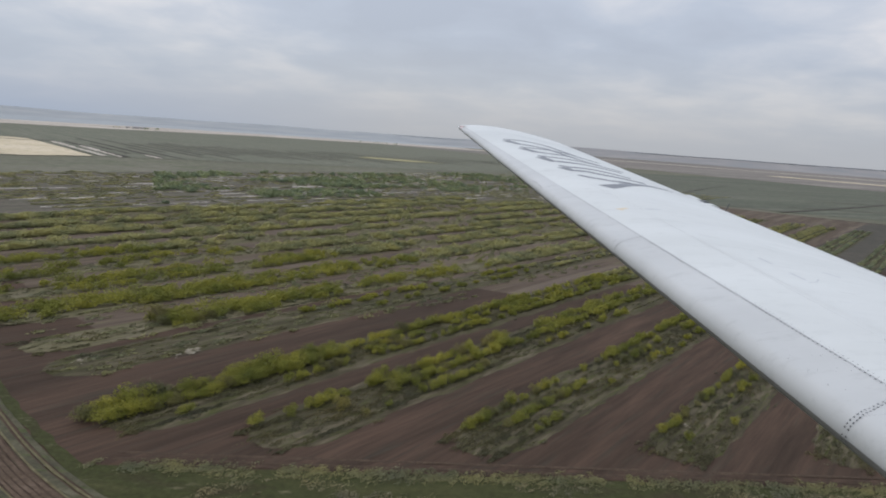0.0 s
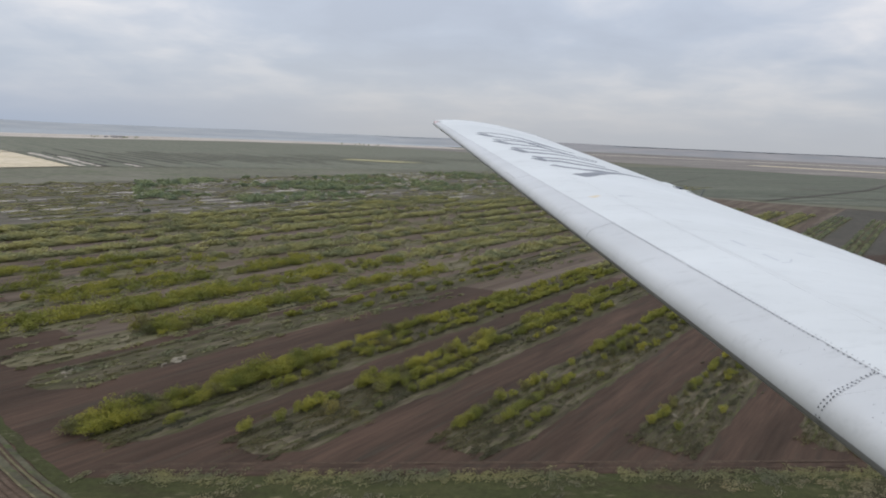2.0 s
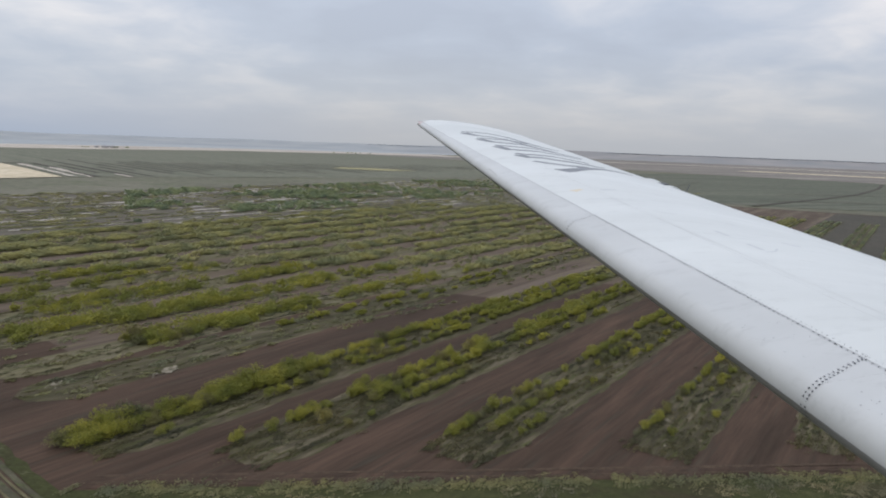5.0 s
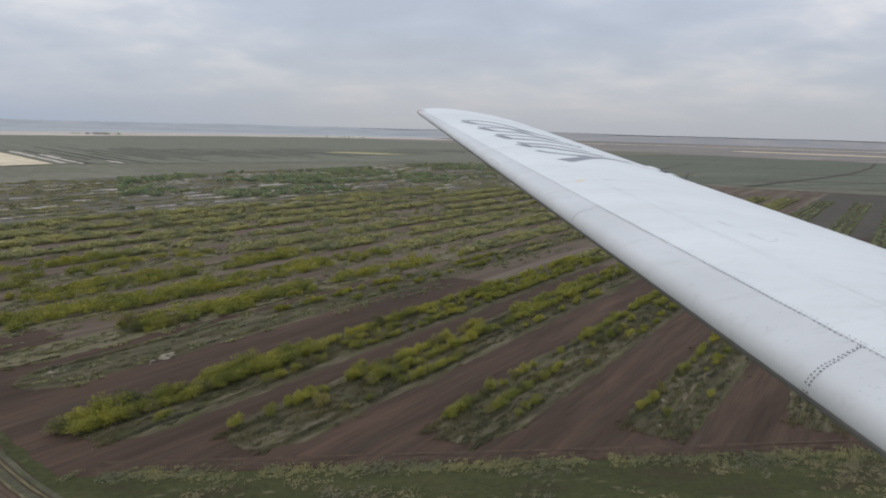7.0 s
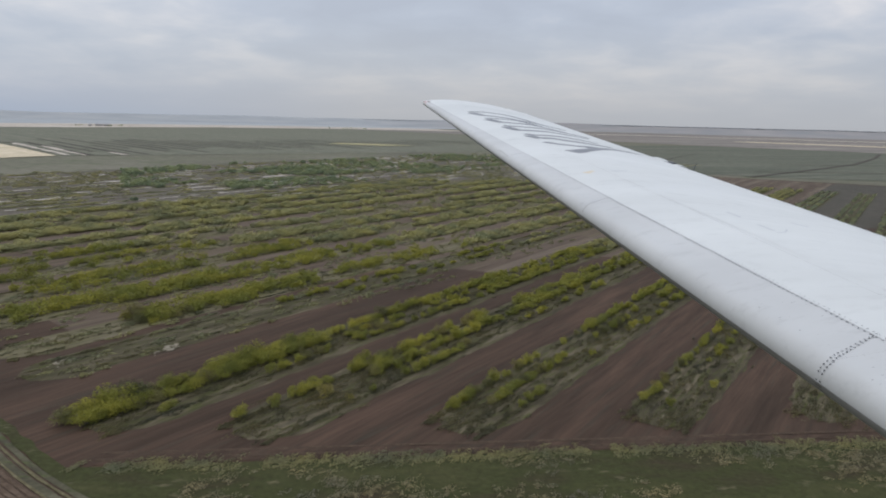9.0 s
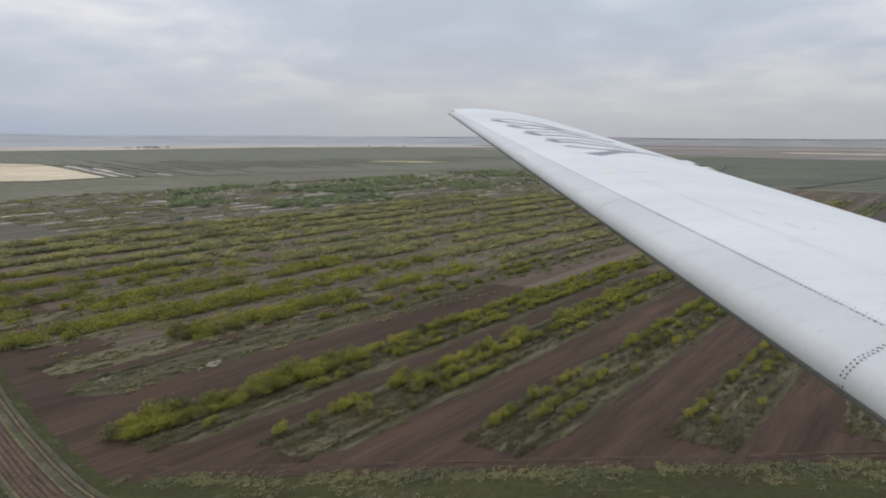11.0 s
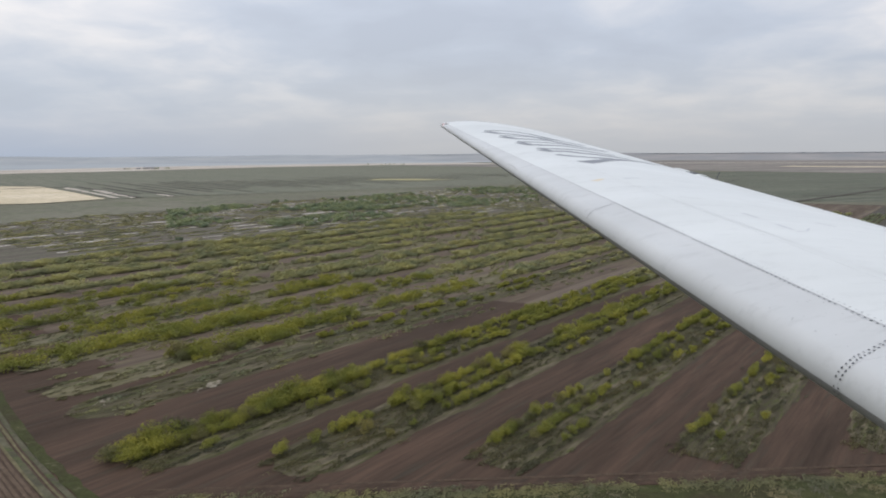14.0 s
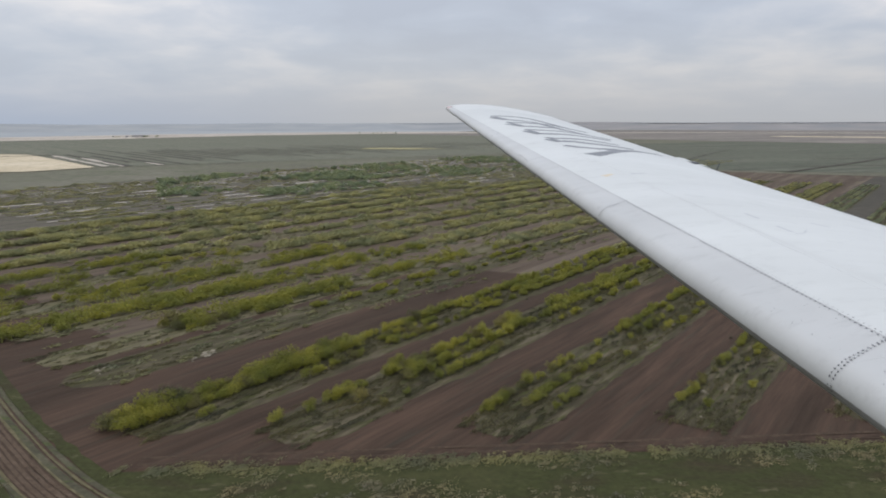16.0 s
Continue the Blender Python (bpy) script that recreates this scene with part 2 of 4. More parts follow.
# green of far trees and bushes, lightened in place of haze
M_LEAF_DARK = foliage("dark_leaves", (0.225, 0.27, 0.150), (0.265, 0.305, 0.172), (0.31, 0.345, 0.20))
M_TUFT = foliage("bed_grass_tufts", (0.105, 0.094, 0.055), (0.13, 0.122, 0.058), (0.19, 0.168, 0.105))
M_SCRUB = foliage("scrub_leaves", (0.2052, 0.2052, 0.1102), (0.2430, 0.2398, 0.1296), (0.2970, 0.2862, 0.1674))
M_STRAW = foliage("dry_straw", (0.20, 0.175, 0.10), (0.29, 0.26, 0.165), (0.38, 0.35, 0.24))
M_BARK = plain_material("bark", (0.10, 0.085, 0.07), 0.9)
M_STONE = plain_material("pale_rubble", (0.46, 0.42, 0.37), 0.9, 0, 0.3, 0.8)
M_HEAP = plain_material("weathered_rubble", (0.19, 0.165, 0.12), 0.9, 0, 0.35, 0.8)
# walls painted paler than they are, to set them back in haze
M_WALL = plain_material("farm_wall", (0.34, 0.32, 0.30), 0.9)
M_ROOF = plain_material("farm_roof", (0.17, 0.165, 0.165), 0.8)


def paint(name, colour, rough, stain):
    m, tr, b = material(name, rough)
    b.inputs["Specular IOR Level"].default_value = 0.3
    flow = coords(tr, 0, (4, 1, 1))
    wide = ramp_of(tr, noise_of(tr, flow, 0.9, 5, 0.6), [(0.35, (1 - stain,) * 3), (0.65, (1.0, 1.0, 1.0))])
    small = ramp_of(tr, noise_of(tr, coords(tr, 0, (2.5, 1, 1)), 9, 6, 0.7), [(0.28, (1 - 1.6 * stain,) * 3), (0.46, (1.0, 1.0, 1.0))])
    c = blend(tr, 1.0, colour, wide, "MULTIPLY")
    tr.links.new(blend(tr, 0.7, c, small, "MULTIPLY"), b.inputs["Base Color"])
    r = ramp_of(tr, noise_of(tr, flow, 2.2, 4), [(0.3, (rough - 0.1,) * 3), (0.7, (rough + 0.12,) * 3)])
    tr.links.new(r, b.inputs["Roughness"])
    return m


M_SKIN = paint("white_wing_paint", (0.608, 0.624, 0.612), 0.45, 0.10)
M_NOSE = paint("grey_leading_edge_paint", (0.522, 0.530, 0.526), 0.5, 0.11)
# darker copy of the wing paint: the underside's shade is in its grey
M_UNDER = paint("underside_shade_grey", (0.25, 0.25, 0.245), 0.5, 0.12)
# dark colour of the strip that paints shade along the leading edge
M_EDGE_SHADE = paint("leading_edge_shade", (0.24, 0.236, 0.23), 0.55, 0.25)
M_MARK = paint("grey_marking_paint", (0.20, 0.21, 0.225), 0.5, 0.12)
M_YELLOW = paint("yellow_mark_paint", (0.66, 0.57, 0.42), 0.5, 0.1)
M_SCUFF = paint("scuffed_paint", (0.52, 0.535, 0.545), 0.55, 0.1)
M_JOINT = paint("grey_joint_line", (0.44, 0.443, 0.445), 0.6, 0.1)
M_GAP = plain_material("joint_sealant", (0.55, 0.555, 0.55), 0.7)
M_BOLT = plain_material("dark_fastener", (0.085, 0.09, 0.10), 0.5, 0.3)
M_METAL = plain_material("dull_metal", (0.22, 0.22, 0.23), 0.4, 0.7)
M_TIPRED = paint("faded_red_paint", (0.58, 0.47, 0.465), 0.5, 0.1)


# ---- mesh helpers ----
def mesh_of(name, verts, faces, mat, smooth=False):
    me = bpy.data.meshes.new(name)
    me.from_pydata([tuple(v) for v in verts], [], faces)
    me.materials.append(mat)
    if smooth:
        me.polygons.foreach_set("use_smooth", [True] * len(me.polygons))
    me.update()
    return me


def part(name, me, parent, label=""):
    ob = new(name, me)
    ob.parent = parent
    return tagged(ob, label) if label else ob


def sheet(name, outline, z, mat, label, category, kind="structure"):
    """A flat piece of land with the given corners."""
    ob = new(name, mesh_of(name, [(x, y, z) for x, y in outline], [list(range(len(outline)))], mat))
    return tagged(ob, label, category, kind=kind)


def ribbon_data(points, offsets, heights, wobble=0.0, seed=0, taper=0):
    """A strip along points (x, y), with one line of vertices for each offset to its side."""
    rng = np.random.default_rng(seed)
    pts = np.array(points, float)
    d = np.gradient(pts, axis=0)
    d /= np.linalg.norm(d, axis=1)[:, None]
    side = np.stack([d[:, 1], -d[:, 0]], 1)
    n, k = len(pts), len(offsets)
    jit = np.zeros((n, k))
    for j in range(k):
        w = rng.normal(size=n)
        w = np.convolve(w, np.ones(5) / 5, "same")[:n] + 0.35 * rng.normal(size=n)
        jit[:, j] = w * wobble
    verts = []
    for i in range(n):
        for j in range(k):
            ease = math.sqrt(min(1.0, (i + 0.25) / taper)) if taper else 1.0
            p = pts[i] + side[i] * (offsets[j] * ease + jit[i, j])
            verts.append((p[0], p[1], heights[j]))
    faces = [(i * k + j, i * k + j + 1, (i + 1) * k + j + 1, (i + 1) * k + j) for i in range(n - 1) for j in range(k - 1)]
    return verts, faces


def smooth_line(pts, step=3.0):
    out = []
    for i in range(len(pts) - 1):
        p0, p1, p2, p3 = (Vector(pts[min(max(k, 0), len(pts) - 1)]) for k in (i - 1, i, i + 1, i + 2))
        n = max(2, int((p2 - p1).length / step))
        for j in range(n):
            t = j / n
            out.append(tuple(0.5 * (2 * p1 + (p2 - p0) * t + (2 * p0 - 5 * p1 + 4 * p2 - p3) * t * t + (3 * p1 - p0 - 3 * p2 + p3) * t ** 3)))
    return out + [pts[-1]]


# ---- the land ----
R = 5200.0
N = 96
ground_v = [(0, 0, 0)] + [(R * math.sin(2 * math.pi * i / N), R * math.cos(2 * math.pi * i / N), 0) for i in range(N)]
ground_f = [(0, 1 + (i + 1) % N, 1 + i) for i in range(N)]
tagged(new("ground", mesh_of("ground", ground_v, ground_f, M_STEPPE)), "flat olive-grey steppe reaching to the horizon", "ground", kind="structure")

# far rim: a raised ring of woods and fields, painted hazy, that closes the horizon
rim_v, rim_f = [], []
for i in range(4 * N + 1):
    a = 2 * math.pi * i / (4 * N)
    for rad, z in ((4300, 0.4), (4880, 38.0), (4930, 43.0)):
        rise = 1.0 + (0.07 * math.sin(7 * a + 1.0) + 0.05 * math.sin(17 * a) + 0.03 * math.sin(41 * a)) * (z > 1)
        rim_v.append((rad * math.sin(a), rad * math.cos(a), z * rise))
for i in range(4 * N):
    for j in range(2):
        rim_f.append((3 * i + j, 3 * i + 3 + j, 3 * i + 4 + j, 3 * i + 1 + j))
v, f = [], []
for i in range(601):
    a = radians(-6 + 66 * i / 600)
    tall = 3.6 * min(1.0, i / 120) * (0.7 + 0.5 * noise.noise((a * 90, 3.0, 0.0)) + 0.5 * noise.noise((a * 17, 8.0, 0.0)))
    for rad, z in ((4860, 37.5), (4862, 38.6 + max(tall, 0.1)), (4870, 38.6 + max(tall, 0.1)), (4890, 38.0)):
        v.append((rad * math.sin(a), rad * math.cos(a), z))
for i in range(600):
    for j in range(3):
        f.append((4 * i + j, 4 * i + 4 + j, 4 * i + 5 + j, 4 * i + 1 + j))
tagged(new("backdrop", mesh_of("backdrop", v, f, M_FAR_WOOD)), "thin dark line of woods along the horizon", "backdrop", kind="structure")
tagged(new("backdrop", mesh_of("backdrop", rim_v, rim_f, M_FAR, True)), "far woods and fields along the horizon, blue-grey haze put into their colour", "backdrop", kind="structure")

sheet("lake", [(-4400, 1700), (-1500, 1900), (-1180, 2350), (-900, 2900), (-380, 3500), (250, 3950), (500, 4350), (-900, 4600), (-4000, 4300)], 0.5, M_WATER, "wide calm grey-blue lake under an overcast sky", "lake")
shore_line = [(-4000, 1560), (-2200, 1600), (-1500, 1780), (-1200, 2200), (-950, 2720), (-520, 3150), (60, 3350)]
v, f = ribbon_data(shore_line, (-330, 0, 230), (0.9, 1.2, 0.9), 30, 3)
tagged(new("shore", mesh_of("shore", v, f, M_SHORE)), "pale dry beach along the lake", "shore", kind="structure")
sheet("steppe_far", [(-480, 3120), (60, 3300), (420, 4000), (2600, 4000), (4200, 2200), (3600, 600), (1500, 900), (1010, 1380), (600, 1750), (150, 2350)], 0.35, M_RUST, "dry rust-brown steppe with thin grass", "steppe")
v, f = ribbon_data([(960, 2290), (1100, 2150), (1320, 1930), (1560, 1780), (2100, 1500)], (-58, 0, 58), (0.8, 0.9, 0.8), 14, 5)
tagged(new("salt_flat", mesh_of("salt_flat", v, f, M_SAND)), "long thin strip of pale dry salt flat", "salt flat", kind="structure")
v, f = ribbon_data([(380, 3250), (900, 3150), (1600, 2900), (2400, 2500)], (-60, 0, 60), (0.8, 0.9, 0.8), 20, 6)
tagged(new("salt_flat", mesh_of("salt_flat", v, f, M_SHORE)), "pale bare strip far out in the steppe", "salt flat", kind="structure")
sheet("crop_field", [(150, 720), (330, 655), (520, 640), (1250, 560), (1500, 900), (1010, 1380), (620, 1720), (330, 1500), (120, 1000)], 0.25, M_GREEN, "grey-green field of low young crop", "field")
v, f = ribbon_data([(290, 660), (420, 800), (560, 960), (720, 1180), (860, 1400)], (-3, 0, 3), (0.5, 0.8, 0.5), 1.5, 8)
tagged(new("ditch_bank", mesh_of("ditch_bank", v, f, M_FALLOW)), "dark overgrown ditch across the crop field", "ditch", kind="structure")

for i, pts in enumerate((((330, 745), (700, 790), (1180, 850)), ((420, 900), (800, 960), (1250, 1010)), ((250, 850), (330, 1010), (430, 1200)))):
    v, f = ribbon_data(smooth_line(pts, 20), (-2.0, 0, 2.0), (0.45, 0.6, 0.45), 1.0, 400 + i)
    tagged(new("ditch_bank", mesh_of("ditch_bank", v, f, M_FALLOW)), "thin dark ditch between parts of the crop field", "ditch", kind="structure")

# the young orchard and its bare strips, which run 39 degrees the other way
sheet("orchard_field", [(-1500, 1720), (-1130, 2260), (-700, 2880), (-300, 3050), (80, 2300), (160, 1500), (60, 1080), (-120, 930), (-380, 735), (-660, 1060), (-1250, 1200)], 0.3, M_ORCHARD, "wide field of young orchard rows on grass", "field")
away = Vector((-math.sin(radians(39)), math.cos(radians(39)), 0))
aside = Vector((math.cos(radians(39)), math.sin(radians(39)), 0))
rng = np.random.default_rng(11)
for i in range(46):
    start = Vector((-372, 745, 0)) + aside * (14 + 20 * i) + away * (rng.uniform(-20, 130) + 5.5 * i)
    length = rng.uniform(200, 520) * (1 - 0.012 * i)
    half = max(1.4, 3.8 - 0.085 * i)
    pts = [tuple((start + away * (length * k / 12))[:2]) for k in range(13)]
    v, f = ribbon_data(pts, (-half, 0, half), (0.55, 0.6, 0.55), 1.3, 20 + i)
    tagged(new("fallow_strip", mesh_of("fallow_strip", v, f, M_FALLOW)), "dark bare strip between orchard rows", "soil strip", kind="structure")
for i, (off, a0, a1) in enumerate(((6, 10, 330), (22, 0, 230), (60, 0, 60))):
    pts = [tuple((Vector((-380, 735, 0)) + aside * off + away * (a0 + (a1 - a0) * k / 14))[:2]) for k in range(15)]
    v, f = ribbon_data(pts, (-3.0, 0, 3.0), (0.62, 0.66, 0.62), 2.4, 50 + i)
    tagged(new("sand_strip", mesh_of("sand_strip", v, f, M_SHORE)), "narrow pale strip of bare sand", "sand strip", kind="structure")
sheet("sand_field", [(-384, 728), (-500, 868), (-640, 1030), (-1050, 1120), (-1500, 1000), (-900, 760), (-600, 640), (-470, 640), (-415, 662)], 0.7, M_SAND, "bare pale yellow sand field beside the orchard", "sand field")
for i, pts in enumerate((((-760, 1075), (-700, 985), (-628, 905), (-600, 850), (-640, 790), (-600, 700), (-560, 645)), ((-590, 1010), (-690, 930), (-800, 900), (-950, 880)))):
    v, f = ribbon_data(smooth_line(pts, 12), (-7, 0, 7), (0.85, 1.0, 0.85), 1.5, 430 + i)
    tagged(new("ditch_bank", mesh_of("ditch_bank", v, f, M_FALLOW)), "dark winding ditch across the pale sand", "ditch", kind="structure")
sheet("sand_field", [(-190, 1240), (-95, 1215), (-40, 1250), (-110, 1300), (-180, 1300)], 0.7, M_STUBBLE, "small pale yellow patch in the orchard", "sand field")

# dug-over land with rubble, between the shrub rows and the plain
sheet("dug_over_land", [tuple(at(*q)[:2]) for q in ((112, -318), (180, -318), (640, -230), (930, -250), (800, -470), (560, -545), (300, -535), (180, -520))], 0.12, M_DUG, "dug-over grey-brown land with scattered pale rubble", "field")

# the field on the other side of the track, with rows along x
sheet("side_field", [(-49, 60), (-49, 72), (-71, 95), (-113, 137), (-145, 176), (-203, 245), (-283, 320), (-433, 330), (-433, 60)], 0.10, M_PLOUGH_SIDE, "dark brown soil between the side rows", "field")
# the dirt track, several lanes of ruts with grass between, that bends into the verge
TRACK = [(-343, 480), (-253, 345), (-185, 252), (-148, 199), (-123, 155), (-101, 130), (-81, 108), (-65, 92), (-51, 79.5), (-35, 69), (-15, 60), (13, 53), (53, 49)]


TRACK_LINE = smooth_line(TRACK)


def beside(line, off):
    """The points of a line, moved off to its side."""
    out = []
    for i in range(len(line)):
        (x0, y0), (x1, y1) = line[max(i - 1, 0)], line[min(i + 1, len(line) - 1)]
        d = Vector((x1 - x0, y1 - y0)).normalized()
        out.append((line[i][0] + d.y * off, line[i][1] - d.x * off))
    return out


# ploughed shrub field, whose edge follows the track and the headland
edge = [q for q in beside(TRACK_LINE, -5.2) if 90 < q[1] < 262]
sheet("ploughed_field", edge + [(-48, 83.5), (-8, 87.5), (70, 96), (140, 105), (330, 180), (430, 330), (430, 560), (150, 720), (20, 640), (-110, 420)], 0.10, M_PLOUGH, "dark brown ploughed field between shrub rows", "field")
sheet("weedy_field_hazed", [tuple(at(*q)[:2]) for q in ((76, -137), (178, -137), (186, -100), (226, -98), (238, -80), (300, -78), (318, -62), (690, -60), (690, -318), (180, -318), (104, -300), (82, -180))], 0.106, M_WEEDY_HAZED, "weedy brown soil between the far shrub rows, haze put into its colour", "field")
# the far ploughed soil again, its colour greyed to carry haze
sheet("far_plough_hazed", [tuple(at(*q)[:2]) for q in ((318, -61.6), (400, -8), (440, 60), (450, 125), (705, 125), (690, -59.6))], 0.107, M_FALLOW, "dark grey-brown soil between the far grassy beds", "field")
edge = [q for q in beside(TRACK_LINE, -3) if 53 < q[1] < 84]
sheet("verge", [(-47, 85.4), (-8, 90), (70, 98.6), (170, 109.5), (260, 90), (200, 48), (70, 49)] + edge[::-1], 0.14, M_VERGE, "rough green verge with dry tussocks", "verge")
near_side = [q for q in TRACK_LINE if q[1] < 300]
v, f = ribbon_data(near_side, (-7.0, -6.0, -4.9), (0.12, 0.14, 0.16), 0.5, 61)
tagged(new("verge", mesh_of("verge", v, f, M_VERGE)), "narrow grass verge beside the dirt track", "verge", kind="structure")
v, f = ribbon_data(near_side, (2.9, 6.0, 9.0), (0.16, 0.14, 0.12), 0.5, 62)
tagged(new("verge", mesh_of("verge", v, f, M_VERGE)), "grass verge with dry tussocks beside the dirt track", "verge", kind="structure")
track = tagged(new("dirt_track", None), "rutted brown dirt track with grass between its lanes", "track", kind="structure")
lanes = [(-7.2, -6.2, "g"), (-6.2, -5.7, "r"), (-5.7, -5.2, "d"), (-5.2, -4.7, "r"), (-4.7, -3.4, "g"), (-3.4, -2.9, "d"), (-2.9, -2.4, "r"), (-2.4, -1.7, "t"), (-1.7, -1.3, "r"), (-1.3, -0.5, "t"),
         (-0.5, -0.1, "r"), (-0.1, 0.6, "t"), (0.6, 1.0, "r"), (1.0, 1.7, "t"), (1.7, 2.1, "r"), (2.1, 2.6, "t"), (2.6, 3.0, "r"), (3.0, 3.5, "d"), (3.5, 4.4, "g")]
for i, (a, b, q) in enumerate(lanes):
    nm, mat, z = {"g": ("grass_strip", M_BED_SIDE, 0.21), "d": ("grass_strip", M_DRY, 0.22), "t": ("lane", M_TRACK, 0.19), "r": ("rut", M_RUT, 0.15)}[q]
    v, f = ribbon_data(TRACK_LINE, (a * 0.7 - 0.02, (a + b) * 0.35, b * 0.7 + 0.02), (z, z + 0.02, z), 0.09, 70 + i)
    part(nm, mesh_of(nm, v, f, mat), track)
head = tagged(new("headland_track", None), "faint reddish track along the end of the rows", "track", kind="structure")
HEAD = smooth_line([(-44, 87.8), (-8, 91.8), (20, 94.8), (45, 97.6), (70, 100.4), (120, 106), (170, 111.5)])
for i, (a, b, z, mat, nm) in enumerate(((-2.1, -1.3, 0.20, M_RUT, "lane"), (-1.3, -0.2, 0.19, M_PLOUGH, "soil_strip"), (-0.2, 0.5, 0.20, M_RUT, "lane"), (0.5, 1.6, 0.17, M_PLOUGH, "soil_strip"))):
    v, f = ribbon_data(HEAD, (a, (a + b) / 2, b), (z, z + 0.02, z), 0.12, 90 + i)
    part(nm, mesh_of(nm, v, f, mat), head)


# ---- grassy beds ----
def left_end(ac):
    """Where a row of the shrub field begins, beside the track and the headland."""
    if ac > -84:
        # headland line, y = 97 + 0.11 x
        s, c = math.sin(ROW), math.cos(ROW)
        return (97 + ac * s + 0.11 * ac * c) / (c - 0.11 * s)
    return 49 + 0.165 * (-84 - ac)


BEDS = [120, 99, 78, 56, 34, 13, -8.5, -29.3, -53, -76, -95.5, -123, -138, -160, -181, -202, -223, -245, -266, -288, -309]
for i, ac in enumerate(BEDS):
    a0 = left_end(ac) + 2
    a1 = 600 + (0 if ac > -170 else (ac + 170) * 1.0)
    half = {-8.5: 5.6, -29.3: 5.6, -53: 6.4, -76: 6.7, -95.5: 7.0, -123: 6.5}.get(ac, 5.4)
    n = int((a1 - a0) / 2.5)
    pts = [tuple(at(a0 + (a1 - a0) * k / n, ac)[:2]) for k in range(n + 1)]
    v, f = ribbon_data(pts, (-half, -half + 0.7, 0, half - 0.7, half), (0.11, 0.15, 0.20, 0.15, 0.11), 0.6, 100 + i, 3)
    tagged(new("row_bed", mesh_of("row_bed", v, f, M_BED if ac > -137 else M_BED_HAZED)), "long grassy bed of a shrub row" if ac > -137 else "long far bed of a dense shrub row, haze put into its colour", "grass strip", "beds of the shrub field", "structure")


def side_end(y):
    return -71 - (y - 84) * 1.0


SIDE_BEDS = [72, 92, 113, 136, 158, 181, 204, 228, 252, 278]
for i, y in enumerate(SIDE_BEDS):
    x1 = side_end(y)
    n = int((x1 + 400) / 3)
    pts = [(-400 + (x1 + 400) * k / n, y + 0.02 * (x1 - 400 * 0)) for k in range(n + 1)]
    v, f = ribbon_data(pts, (-6, -5.2, 0, 5.2, 6), (0.11, 0.15, 0.20, 0.15, 0.11), 0.6, 140 + i)
    tagged(new("row_bed", mesh_of("row_bed", v, f, M_BED_SIDE)), "long grassy bed of a dense shrub row", "grass strip", "beds of the side field", "structure")


# ---- shrubs ----
def leaf_cloud(rng, centres, radii, count, size):
    """Small bent leaf sprays over a group of rounded lobes: vertices and faces."""
    k = len(centres)
    w = np.array([r[0] * r[2] for r in radii])
    pick = rng.choice(k, count, p=w / w.sum())
    d = rng.normal(size=(count, 3))
    d[:, 2] = np.abs(d[:, 2]) * 1.0 - 0.35
    d /= np.linalg.norm(d, axis=1)[:, None]
    depth = rng.uniform(0.35, 1.3, count) ** 0.7
    pos = np.array(centres)[pick] + d * np.array(radii)[pick] * depth[:, None]
    pos[:, 2] = np.maximum(pos[:, 2], 0.15)
    nrm = 0.5 * d + 0.5 * rng.normal(size=(count, 3))
    nrm[:, 2] = np.abs(nrm[:, 2]) + 0.3
    nrm /= np.linalg.norm(nrm, axis=1)[:, None]
    u = np.cross(nrm, rng.normal(size=(count, 3)))
    u /= np.linalg.norm(u, axis=1)[:, None]
    t = np.cross(nrm, u)
    s = size * rng.uniform(0.6, 1.35, (count, 1))
    quads = np.stack([pos - u * s, pos - t * s * 0.6 + nrm * s * 0.25, pos + u * s, pos + t * s * 0.6 + nrm * s * 0.25], 1)
    verts = quads.reshape(-1, 3)
    faces = np.arange(count * 4).reshape(-1, 4).tolist()
    return verts, faces


def stems(rng, n, height, spread):
    verts, faces = [], []
    for i in range(n):
        a = rng.uniform(0, 2 * math.pi)
        r = rng.uniform(0.3, 1.0) * spread
        tip = np.array([math.cos(a) * r, math.sin(a) * r, height * rng.uniform(0.55, 0.85)])
        base = np.array([math.cos(a) * 0.15, math.sin(a) * 0.15, -0.05])
        b = len(verts)
        for k, rad in ((0, 0.06), (0.5, 0.04), (1, 0.015)):
            c = base + (tip - base) * k + np.array([0, 0, 0.25 * height * k * (1 - k)])
            for j in range(4):
                verts.append(c + rad * np.array([math.cos(j * math.pi / 2), math.sin(j * math.pi / 2), 0]))
        for k in range(2):
            for j in range(4):
                faces.append((b + 4 * k + j, b + 4 * k + (j + 1) % 4, b + 4 * k + 4 + (j + 1) % 4, b + 4 * k + 4 + j))
    return verts, faces


def shrub_lobes(rng, h, w):
    centres, radii = [], []
    for _ in range(int(rng.integers(6, 11))):
        a, r = rng.uniform(0, 2 * math.pi), rng.uniform(0.0, 0.42) * w
        z = h * rng.uniform(0.14, 0.72)
        q = rng.uniform(0.15, 0.29) * w
        centres.append((math.cos(a) * r, math.sin(a) * r, z))
        radii.append((q, q, min(h - z + 0.15 * h, q * rng.uniform(1.0, 1.7))))
    return centres, radii


SHRUBS = []
for i in range(8):
    rs = np.random.default_rng(300 + i)
    h, w = rs.uniform(2.4, 3.6), rs.uniform(3.4, 4.8)
    cv, cf = leaf_cloud(rs, *shrub_lobes(rs, h, w), 1200, 0.14)
    sv, sf = stems(rs, 7, h, 0.3 * w)
    SHRUBS.append((mesh_of("crown", cv, cf, M_LEAF if i < 6 else M_LEAF_BUD), mesh_of("trunk", sv, sf, M_BARK)))


